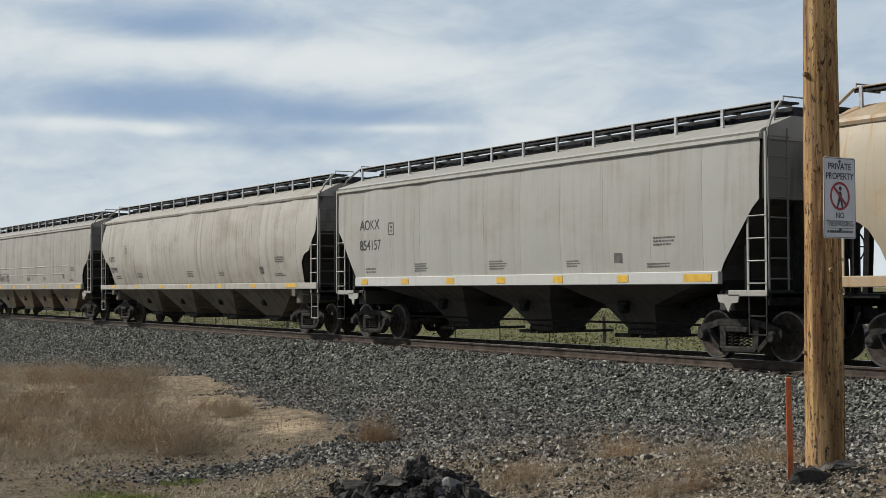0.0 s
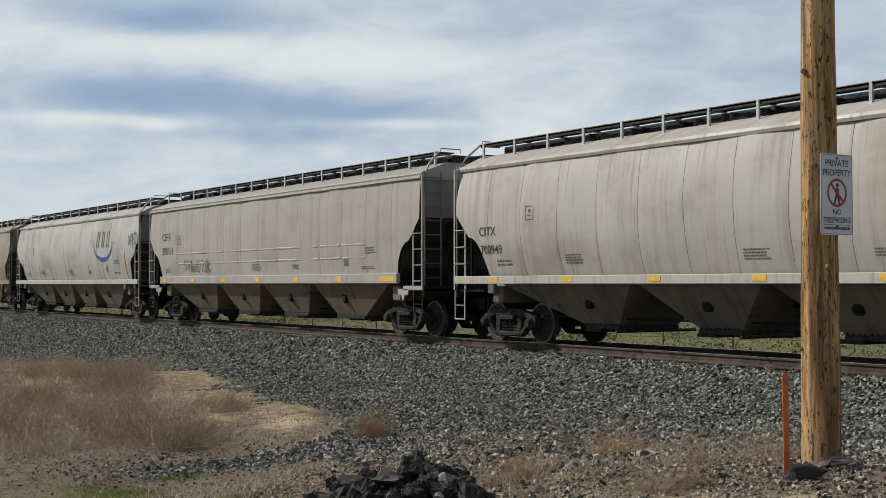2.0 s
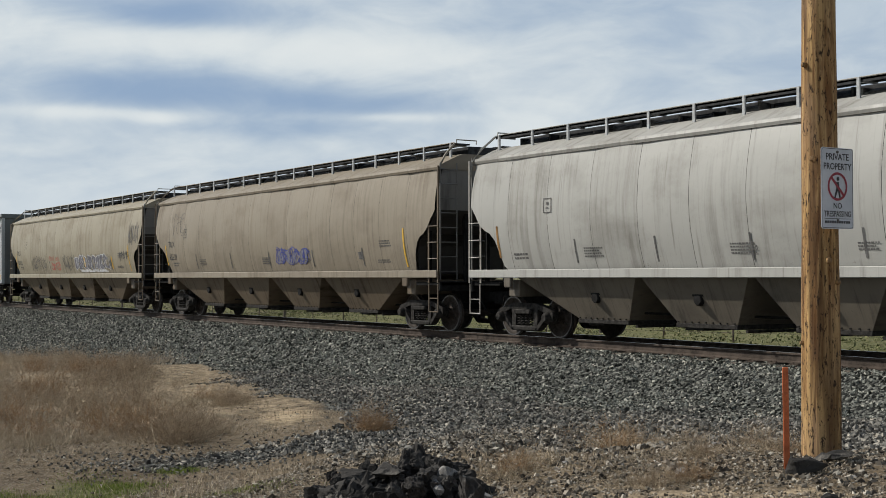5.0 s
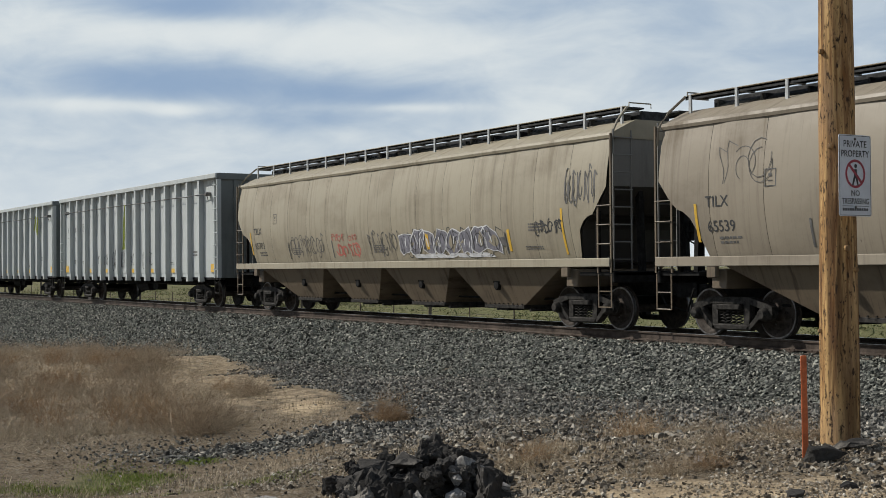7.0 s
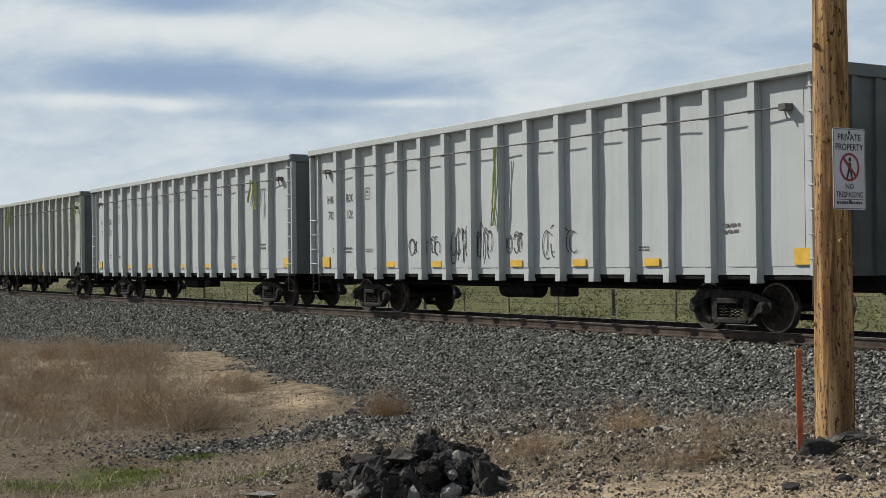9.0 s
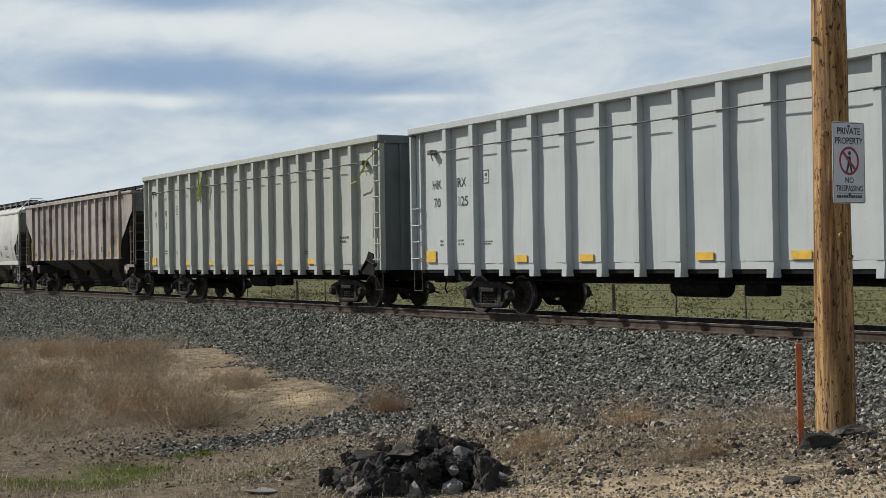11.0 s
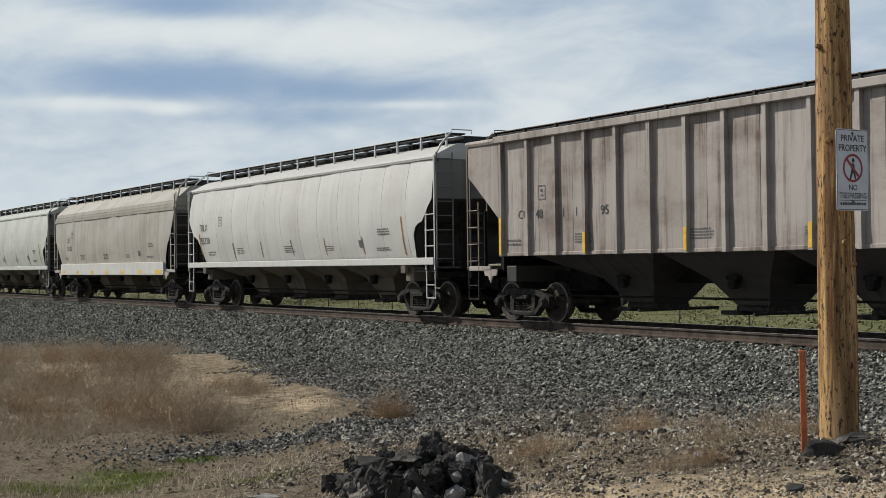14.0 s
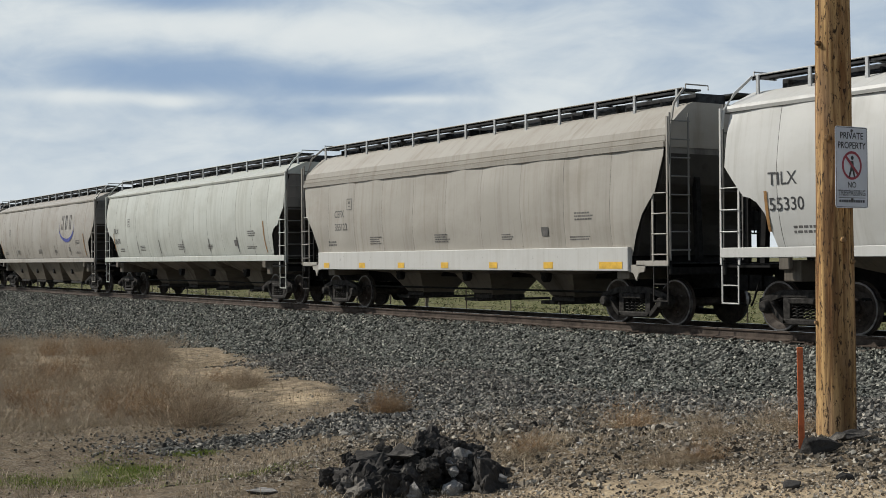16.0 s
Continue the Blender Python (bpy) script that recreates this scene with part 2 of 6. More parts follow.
M_BASALT = material("black_rock", rock_build)
M_GREYROCK = plain("grey_rock", (0.26, 0.25, 0.235), 0.9, 0, 0.35, 12.0, 0.01)
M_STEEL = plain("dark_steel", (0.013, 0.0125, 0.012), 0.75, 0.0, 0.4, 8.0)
M_FRAME = plain("truck_steel", (0.034, 0.031, 0.028), 0.7, 0.0, 0.5, 9.0)
M_WHEEL = plain("wheel_brown", (0.052, 0.042, 0.035), 0.65, 0.1, 0.4, 9.0)
M_HATCH = plain("hatch_dusty", (0.15, 0.142, 0.13), 0.75, 0, 0.5, 5.0)
M_RIM = plain("worn_wheel", (0.16, 0.15, 0.145), 0.4, 0.8, 0.3, 10.0)
M_RAIL = plain("rail_rust", (0.075, 0.058, 0.047), 0.7, 0.1, 0.35, 5.0)
M_RAILTOP = plain("rail_top", (0.42, 0.41, 0.40), 0.3, 0.9, 0.15, 6.0)
M_TIE = plain("tie_wood", (0.14, 0.118, 0.098), 0.9, 0, 0.4, 7.0)
M_YELLOW = plain("reflector_yellow", (0.66, 0.40, 0.05), 0.4, 0, 0.14, 7.0)
M_INK = plain("black_paint", (0.035, 0.035, 0.037), 0.6, 0, 0.2)
M_GREYINK = plain("faded_paint", (0.13, 0.125, 0.12), 0.7, 0, 0.3)
M_BLUEINK = plain("blue_paint", (0.045, 0.06, 0.27), 0.6, 0, 0.2)
M_REDINK = plain("red_paint", (0.42, 0.12, 0.09), 0.6, 0, 0.2)
M_WHITEINK = plain("white_paint", (0.62, 0.62, 0.63), 0.6, 0, 0.15)
M_PURPLE = plain("purple_paint", (0.19, 0.185, 0.215), 0.6, 0, 0.25)
M_RUSTY = plain("rust_stain", (0.30, 0.17, 0.07), 0.8, 0, 0.3)
M_SIGN = plain("sign_white", (0.60, 0.62, 0.66), 0.35, 0, 0.06, 3.0, 0)
M_SIGNRED = plain("sign_red", (0.30, 0.03, 0.05), 0.4, 0, 0.1, 3.0, 0)
M_ORANGE = plain("orange_stake", (0.50, 0.115, 0.03), 0.55, 0, 0.25, 9.0)
M_BOARD = plain("walkway_dark", (0.045, 0.046, 0.048), 0.7, 0.2, 0.35, 9.0)
M_GALV = plain("galvanised", (0.40, 0.41, 0.41), 0.55, 0, 0.2, 9.0)
M_STRAP = plain("strap_green", (0.42, 0.47, 0.10), 0.6, 0, 0.2)


# ---- mesh building ----
class Mesh:
    def __init__(self):
        self.v, self.f = [], []

    def quad_grid(self, rows):
        b, w = len(self.v), len(rows[0])
        for r in rows:
            self.v += [tuple(p) for p in r]
        for i in range(len(rows) - 1):
            for j in range(w - 1):
                a = b + i * w + j
                self.f.append((a, a + 1, a + w + 1, a + w))
        return b

    def box(self, x0, x1, y0, y1, z0, z1, c=0.0):
        b = len(self.v)
        if c <= 0:
            self.v += [(x, y, z) for x in (x0, x1) for y in (y0, y1) for z in (z0, z1)]
            for q in ((0, 1, 3, 2), (4, 6, 7, 5), (0, 4, 5, 1), (2, 3, 7, 6), (0, 2, 6, 4), (1, 5, 7, 3)):
                self.f.append(tuple(b + i for i in q))
            return
        lo, hi = (x0, y0, z0), (x1, y1, z1)
        for k in range(8):
            s = (k >> 2 & 1, k >> 1 & 1, k & 1)
            for a in range(3):
                self.v.append(tuple((hi[i] if s[i] else lo[i]) if i == a else (hi[i] - c if s[i] else lo[i] + c) for i in range(3)))
        bit = (4, 2, 1)
        for a in range(3):
            u, w = [i for i in range(3) if i != a]
            for side in (0, 1):
                k0 = bit[a] * side
                ks = (k0, k0 + bit[u], k0 + bit[u] + bit[w], k0 + bit[w])
                self.f.append(tuple(b + 3 * k + a for k in ks))
            for su in (0, 1):
                for sw in (0, 1):
                    k0 = bit[u] * su + bit[w] * sw
                    k1 = k0 + bit[a]
                    self.f.append((b + 3 * k0 + u, b + 3 * k0 + w, b + 3 * k1 + w, b + 3 * k1 + u))
        for k in range(8):
            self.f.append((b + 3 * k, b + 3 * k + 1, b + 3 * k + 2))

    def tube(self, pts, r, n=6):
        """A round bar along the points."""
        b, P = len(self.v), [Vector(p) for p in pts]
        for i, p in enumerate(P):
            d = (P[min(i + 1, len(P) - 1)] - P[max(i - 1, 0)]).normalized()
            u = d.cross((0, 0, 1) if abs(d.z) < 0.9 else (1, 0, 0)).normalized()
            w = d.cross(u)
            rr = r[i] if isinstance(r, (list, tuple)) else r
            for k in range(n):
                a = 2 * math.pi * k / n
                self.v.append(tuple(p + u * rr * math.cos(a) + w * rr * math.sin(a)))
        for i in range(len(P) - 1):
            for k in range(n):
                a0, a1 = b + i * n + k, b + i * n + (k + 1) % n
                self.f.append((a0, a1, a1 + n, a0 + n))
        self.f.append(tuple(b + k for k in range(n)))
        self.f.append(tuple(b + (len(P) - 1) * n + k for k in range(n)))

    def spin(self, profile, y_axis=True, n=28, cx=0.0, cz=0.0):
        """A round body about a line along y: profile rows of (radius, y)."""
        rows = []
        for k in range(n + 1):
            a = 2 * math.pi * k / n
            rows.append([(cx + r * math.cos(a), y, cz + r * math.sin(a)) for r, y in profile])
        self.quad_grid(rows)

    def prism(self, outline, y0, y1):
        """An outline in x and z, thick along y."""
        b, n = len(self.v), len(outline)
        self.v += [(x, y0, z) for x, z in outline] + [(x, y1, z) for x, z in outline]
        self.f.append(tuple(range(b, b + n)))
        self.f.append(tuple(range(b + n, b + 2 * n)))
        for i in range(n):
            j = (i + 1) % n
            self.f.append((b + i, b + j, b + n + j, b + n + i))

    def data(self, name, mat, smooth=False, merge=0.0):
        me = bpy.data.meshes.new(name)
        me.from_pydata(self.v, [], self.f)
        bm = bmesh.new()
        bm.from_mesh(me)
        if merge:
            bmesh.ops.remove_doubles(bm, verts=bm.verts, dist=merge)
        bmesh.ops.recalc_face_normals(bm, faces=bm.faces)
        bm.to_mesh(me)
        bm.free()
        if smooth:
            me.shade_smooth()
            me.set_sharp_from_angle(angle=radians(38))
        me.materials.append(mat)
        return me


def part(name, mesh, mat, parent, label="", smooth=False):
    """Links one mesh object under a thing or a part."""
    me = mesh.data(name, mat, smooth) if isinstance(mesh, Mesh) else mesh
    ob = new(name, me)
    ob.parent = parent
    if label:
        ob["label"] = label
    return ob


def big_mesh(name, verts, faces, mat):
    """A large mesh of equal faces from arrays."""
    me = bpy.data.meshes.new(name)
    k = faces.shape[1]
    me.vertices.add(len(verts))
    me.vertices.foreach_set("co", verts.astype(np.float32).ravel())
    me.loops.add(faces.size)
    me.loops.foreach_set("vertex_index", faces.astype(np.int32).ravel())
    me.polygons.add(len(faces))
    me.polygons.foreach_set("loop_start", np.arange(0, faces.size, k, dtype=np.int32))
    me.update(calc_edges=True)
    me.shade_flat()
    me.materials.append(mat)
    return me


LETTERS = {}


def letters(text, height, mat, place, name="lettering", align="LEFT", squeeze=1.0, bold=0.004):
    """A mesh of the words; place(u, v) gives the point on the surface for text coordinates."""
    key = (text, align, bold)
    if key not in LETTERS:
        cu = bpy.data.curves.new("letters", "FONT")
        cu.body, cu.align_x, cu.size, cu.resolution_u = text, align, 1.0, 3
        cu.offset = bold
        ob = bpy.data.objects.new("letters", cu)
        me = bpy.data.meshes.new_from_object(ob)
        LETTERS[key] = ([tuple(v.co) for v in me.vertices], [tuple(p.vertices) for p in me.polygons])
        bpy.data.objects.remove(ob)
        bpy.data.meshes.remove(me)
        bpy.data.curves.remove(cu)
    vs, fs = LETTERS[key]
    k = height / 0.72
    me = bpy.data.meshes.new(name)
    me.from_pydata([place(x * k * squeeze, y * k) for x, y, z in vs], [], fs)
    me.materials.append(mat)
    return me


# ---- ground ----
SPOTS = [  # known heights of the natural ground: x, y, z
    (0, 0, -0.25), (-7, 7.9, 0.0), (-6.4, 6.9, 0.0), (-4, 2, -0.2), (-8.6, 4.9, -0.34), (-13, 3.1, -0.80), (-15, 5.6, -0.88), (-20, 7.2, -1.0),
    (-28, 8.6, -1.15), (-32, 14.5, -0.95), (-41, 13.5, -1.25), (-53, 12.5, -1.85), (-15, 15, -0.75), (-70, 10, -1.9), (0, 12, -0.2), (10, 8, 0.0),
    (-11, 9, -0.35), (-20, 11.5, -0.9), (-17, 9.6, -0.78), (-20, 3, -1.0), (-20, -10, -0.8), (-45, 0, -1.3), (-100, 0, -1.8), (-100, -50, -1.5),
    (20, -20, -0.2), (10, -10, -0.2), (-9, 12, -0.35), (0, 40, -0.8), (-60, 40, -0.8), (-120, 45, -0.8), (-20, 26, -0.8), (60, 20, -0.5)]
SP = np.array(SPOTS, float)


def lumps(x, y, size, seed):
    """Soft value noise on arrays."""
    r = np.random.RandomState(seed)
    tab = r.rand(64, 64)
    u, v = x / size, y / size
    i, j = np.floor(u).astype(int), np.floor(v).astype(int)
    a, b = u - i, v - j
    a, b = a * a * (3 - 2 * a), b * b * (3 - 2 * b)
    g = lambda p, q: tab[p % 64, q % 64]
    return (g(i, j) * (1 - a) * (1 - b) + g(i + 1, j) * a * (1 - b) + g(i, j + 1) * (1 - a) * b + g(i + 1, j + 1) * a * b) - 0.5


def natural(x, y):
    d2 = (x[..., None] - SP[:, 0]) ** 2 + (y[..., None] - SP[:, 1]) ** 2
    w = 1.0 / (d2 + 2.0) ** 1.7
    z = (w * SP[:, 2]).sum(-1) / w.sum(-1)
    near = np.exp(-(x * x + y * y) / 70.0 ** 2)
    return z + near * (0.16 * lumps(x, y, 2.3, 3) + 0.09 * lumps(x, y, 0.8, 4)) + 0.3 * (1 - near) * lumps(x, y, 23.0, 5)


def ballast(x, y):
    """The stone bed under the track: level crown, sloping shoulders."""
    d = np.abs(y - TRACK_Y)
    return np.where(d < 2.05, -0.20, -0.20 - (d - 2.05) * 0.5) + 0.05 * lumps(x, y, 0.55, 6) * (d > 0.9) - 0.03


def ground_z(x, y):
    a, b = natural(x, y), ballast(x, y)
    h = np.clip(0.5 + 0.5 * (b - a) / 0.25, 0, 1)
    return a * (1 - h) + b * h + 0.25 * h * (1 - h) * 0.5


def gz(x, y):
    return float(ground_z(np.array([x], float), np.array([y], float))[0])


def stony(x, y):
    """How far crushed stone covers the ground, 0 to 1."""
    over = ballast(x, y) - natural(x, y)
    gravel = np.clip(0.72 + over * 0.7, 0, 1)
    gravel = np.maximum(gravel, 0.70 * np.exp(-((x + 15.0 - 0.10 * (y - 7)) / 0.8) ** 2) * np.clip((y - 4.2) / 1.2, 0, 1))
    gravel = np.maximum(gravel, 0.60 * np.exp(-(((x + 11.5) / 4.5) ** 2 + ((y - 11.5) / 2.6) ** 2)))
    lower = np.clip((y - 7.7 - 3.4 * np.clip((-19 - x) / 12, 0, 1)) / 2.4, 0, 1) * (x < -15)
    gravel = np.maximum(gravel, 0.72 * lower)
    foot = np.interp(x, (-17.0, -15.0, -11.5, -10.0, -8.5, -7.0, -5.5), (7.6, 6.5, 5.3, 5.7, 7.1, 8.4, 9.2))
    near = np.clip((y - foot) / 1.4, 0, 1) * np.clip((x + 17.5) / 1.5, 0, 1) * np.clip((-4.6 - x) / 1.5, 0, 1)
    gravel = np.maximum(gravel, 0.74 * near)
    u, v = 0.9 * (x + 19.4) - 0.44 * (y - 9.3), 0.44 * (x + 19.4) + 0.9 * (y - 9.3)
    gravel = gravel - 0.50 * np.exp(-((u / 2.7) ** 2 + (v / 0.55) ** 2))
    gravel = np.where(y > TRACK_Y + 4, 0, gravel)
    return gravel


def spread(lo, hi, step, far):
    mid = np.arange(lo, hi + 1e-6, step)
    out = np.cumsum(step * 1.28 ** np.arange(1, 34))
    out = out[out < far]
    return np.concatenate([lo - out[::-1], mid, hi + out])


def make_ground():
    xs, ys = spread(-80, 8, 0.22, 4500), spread(-6, 23, 0.2, 4500)
    X, Y = np.meshgrid(xs, ys, indexing="ij")
    Z = ground_z(X, Y)
    V = np.stack([X, Y, Z], -1).reshape(-1, 3)
    nx, ny = X.shape
    i = (np.arange(nx - 1)[:, None] * ny + np.arange(ny - 1)[None, :]).ravel()
    F = np.stack([i, i + ny, i + ny + 1, i + 1], 1)
    me = big_mesh("ground", V, F, M_GROUND)
    me.shade_smooth()
    x, y = V[:, 0], V[:, 1]
    gravel = stony(x, y)
    green = np.clip((y - 23) / 3, 0, 1) * 0.75
    green = np.maximum(green, 0.72 * np.exp(-(((x + 13.6) / 1.3) ** 2 + ((y - 4.2) / 0.6) ** 2)))
    far = np.hypot(x, y) > 75
    green = np.where(far, 0.62, green)
    sand = 0.8 * np.exp(-(((0.9 * (x + 19.0) - 0.44 * (y - 9.1)) / 2.6) ** 2 + ((0.44 * (x + 19.0) + 0.9 * (y - 9.1)) / 0.7) ** 2)) + 0.8 * np.exp(-(((x + 5.2) / 3.2) ** 2 + ((y - 5.2) / 2.4) ** 2))
    sand = np.maximum(sand, 0.48 * np.clip((-17.0 - x) / 4, 0, 1) * np.clip((y - 4.5) / 2, 0, 1) * np.clip((x + 60) / 10, 0, 1))
    sand = np.maximum(sand, 0.45 * np.exp(-(((x + 24) / 4) ** 2 + ((y - 12.0) / 0.9) ** 2)))
    col = np.stack([gravel, green, np.clip(sand, 0, 1), np.ones_like(x)], 1).astype(np.float32)
    at = me.color_attributes.new("zone", "FLOAT_COLOR", "POINT")
    at.data.foreach_set("color", col.ravel())
    tagged(new("ground", me), "dry sandy ground with crushed stone embankment and grass", "ground", kind="structure")


make_ground()

OCTA = np.array([(1, 0, 0), (-1, 0, 0), (0, 1, 0), (0, -1, 0), (0, 0, 1), (0, 0, -1)], float)
OCTA_F = np.array([(0, 2, 4), (2, 1, 4), (1, 3, 4), (3, 0, 4), (2, 0, 5), (1, 2, 5), (3, 1, 5), (0, 3, 5)])
CUBE = np.array([(sx, sy, sz) for sx in (-1, 1) for sy in (-1, 1) for sz in (-1, 1)], float) * 0.62
CUBE_F = np.array([(0, 1, 3), (0, 3, 2), (4, 6, 7), (4, 7, 5), (0, 4, 5), (0, 5, 1), (2, 3, 7), (2, 7, 6), (0, 2, 6), (0, 6, 4), (1, 5, 7), (1, 7, 3)])


def stones(name, x, y, size, mat, label, r, sink=0.3, small=False):
    """Angular crushed stones lying on the ground, each turned and cut differently."""
    n = len(x)
    V0, F0 = (OCTA, OCTA_F) if small else (CUBE, CUBE_F)
    k = len(V0)
    jit = V0[None] * (1 + 0.55 * (r.rand(n, k, 3) - 0.5)) + 0.22 * (r.rand(n, k, 3) - 0.5)
    jit *= (size[:, None] * np.stack([0.8 + 0.5 * r.rand(n), 0.6 + 0.4 * r.rand(n), 0.45 + 0.4 * r.rand(n)], 1))[:, None, :]
    q = r.randn(n, 4)
    q /= np.linalg.norm(q, axis=1, keepdims=True)
    w, a, b, c = q.T
    R = np.stack([np.stack([1 - 2 * (b * b + c * c), 2 * (a * b - c * w), 2 * (a * c + b * w)], -1),
                  np.stack([2 * (a * b + c * w), 1 - 2 * (a * a + c * c), 2 * (b * c - a * w)], -1),
                  np.stack([2 * (a * c - b * w), 2 * (b * c + a * w), 1 - 2 * (a * a + b * b)], -1)], -2)
    P = np.einsum("nij,nkj->nki", R, jit)
    P += np.stack([x, y, ground_z(x, y) + size * (0.5 - sink)], -1)[:, None, :]
    F = (np.arange(n)[:, None, None] * k + F0[None]).reshape(-1, 3)
    ob = new(name, big_mesh(name, P.reshape(-1, 3), F, mat))
    return tagged(ob, label, "gravel", kind="stuff")


def lay_stones():
    r = np.random.RandomState(11)
    # shoulder of the track bed, denser near the camera
    n = 185000
    x = -8 - 70 * r.rand(n) ** 1.35
    y = 4.4 + 13.3 * r.rand(n) ** 0.85
    keep = (stony(x, y) + 0.9 * (lumps(x, y, 1.3, 31) * 0.6 + lumps(x, y, 0.4, 32) * 0.4) > 0.47 + 0.1 * r.rand(n)) & (np.abs(y - TRACK_Y) > 0.85) & ((y > 6.8) | (stony(x, y) > 0.42))
    x, y = x[keep], y[keep]
    keep = r.rand(len(x)) < 0.80
    x, y = x[keep], y[keep]
    far = x < -30
    rough = (y < 9.6 - 0.25 * (x + 12)) & (x > -13.5) & ~far & (r.rand(len(x)) < 0.75)
    dusty = ~far & ~rough & (y + 1.6 * lumps(x, y, 1.7, 51) + 0.8 * (r.rand(len(x)) - 0.5) < 14.0)
    for pick, mat, label, tiny in ((far, M_STONE, "dark grey crushed stone ballast along the far track", True), (rough, M_RUBBLE, "brown and grey rubble below the ballast", True),
                                   (dusty, M_DUSTY, "pale dusty crushed stone low on the embankment", False),
                                   (~far & ~rough & ~dusty, M_STONE, "dark grey crushed stone ballast on the track shoulder", False)):
        stones("track_ballast", x[pick], y[pick], (0.034 if tiny and mat is M_STONE else 0.020) + 0.026 * r.rand(pick.sum()) ** 1.8, mat, label, r, small=tiny)
    n = 9000
    x, y = -60 + 56 * r.rand(n), TRACK_Y + 2.6 * (r.rand(n) - 0.5) * 1.0
    stones("track_ballast", x, y, 0.03 + 0.03 * r.rand(n), M_STONE, "grey crushed stone between the ties", r)
    # scattered coarse stones and pebbles of the verge
    n = 80000
    x, y = -22 + 19 * r.rand(n) ** 0.7, 2.5 + 11.0 * r.rand(n)
    m = 0.25 + 0.9 * np.exp(-(((x + 11) / 5) ** 2 + ((y - 11) / 3) ** 2)) 
    keep = r.rand(n) < m * (0.35 + lumps(x, y, 1.1, 9) + 0.3)
    x, y = x[keep], y[keep]
    stones("loose_stone", x, y, 0.006 + 0.022 * r.rand(len(x)) ** 5, M_PEBBLE, "loose pale and grey stones on the soil", r, small=True)
    n = 50000
    x, y = -17.5 + 11.5 * r.rand(n), 2.0 + 12 * r.rand(n)
    m = np.exp(-((x + 15.0 - 0.10 * (y - 7)) / 0.7) ** 2) * np.clip((y - 4.0) / 1.5, 0.02, 1) + 0.6 * np.exp(-(((x + 11) / 4.5) ** 2 + ((y - 11.5) / 2.2) ** 2))
    keep = r.rand(n) < m
    x, y = x[keep], y[keep]
    stones("loose_stone", x, y, 0.012 + 0.022 * r.rand(len(x)) ** 1.5, M_DUSTY, "grey crushed stone strewn on the verge", r, small=True)
    n = 5200
    x, y = -12.0 + 6.2 * r.rand(n), 5.4 + 4.0 * r.rand(n)
    keep = lumps(x, y, 0.9, 61) > -0.1
    stones("loose_stone", x[keep], y[keep], 0.010 + 0.026 * r.rand(keep.sum()) ** 2.5, M_RUBBLE, "coarse brown and grey rubble below the embankment", r)
    n = 60000
    x, y = -13 + 9 * r.rand(n), 4.0 + 6.0 * r.rand(n)
    keep = lumps(x, y, 0.7, 41) + 0.5 * lumps(x, y, 0.25, 42) > -0.12
    x, y = x[keep], y[keep]
    stones("fine_gravel", x, y, 0.006 + 0.014 * r.rand(len(x)) ** 2.5, M_GRIT, "fine pale grit and gravel on sandy soil", r, small=True)


lay_stones()


# ---- track ----
def make_track():
    near, far = TRACK_Y - 0.755, TRACK_Y + 0.755
    prof = [(-0.075, -0.185), (0.075, -0.185), (0.075, -0.17), (0.012, -0.14), (0.010, -0.045), (0.036, -0.035), (0.036, -0.005), (0.030, 0.0),
            (-0.030, 0.0), (-0.036, -0.005), (-0.036, -0.035), (-0.010, -0.045), (-0.012, -0.14), (-0.075, -0.17)]
    for yc in (near, far):
        m = Mesh()
        rows = [[(x, yc + a, z) for a, z in prof + prof[:1]] for x in (-600, -200, -60, -20, 60, 300)]
        m.quad_grid(rows)
        rail = tagged(new("rail", m.data("rail", M_RAIL)), "rusty brown steel rail on wooden ties", "rail", "rails of the track")
        t = Mesh()
        t.box(-600, 300, yc - 0.026, yc + 0.026, -0.002, 0.003)
        part("running_surface", t, M_RAILTOP, rail, "polished steel running surface")
    tie = Mesh()
    tie.box(-0.115, 0.115, -1.3, 1.3, -0.18, 0.0, 0.012)
    tie_data = tie.data("tie", M_TIE)
    plates = []
    for yc in (-0.755, 0.755):
        plate = Mesh()
        plate.box(-0.1, 0.1, yc - 0.17, yc + 0.17, 0.0, 0.02, 0.004)
        for dx in (-0.06, 0.06):
            for dy in (-0.1, 0.1):
                plate.box(dx - 0.012, dx + 0.012, yc + dy - 0.012, yc + dy + 0.012, 0.02, 0.045)
        plates.append(plate.data("tie_plate", M_RAIL))
    r = random.Random(5)
    for i in range(180):
        o = new("tie", tie_data)
        o.matrix_basis = pose(-2 - 0.5 * i + r.uniform(-0.02, 0.02), TRACK_Y + r.uniform(-0.04, 0.04), -0.205, 0, 0, r.uniform(-0.8, 0.8))
        tagged(o, "weathered wooden railway tie sunk in ballast", "railway tie", "ties of the track")
        for data in plates:
            part("tie_plate", data, M_RAIL, o)


make_track()


# ---- the train ----
def cut_at(cut, d):
    """Height of the lower edge of the side sheet at the distance d from the wagon's end."""
    if d <= cut[0][0]:
        return cut[0][1]
    for (d0, z0), (d1, z1) in zip(cut, cut[1:]):
        if d <= d1:
            return z0 + (z1 - z0) * (d - d0) / max(1e-6, d1 - d0)
    return cut[-1][1]


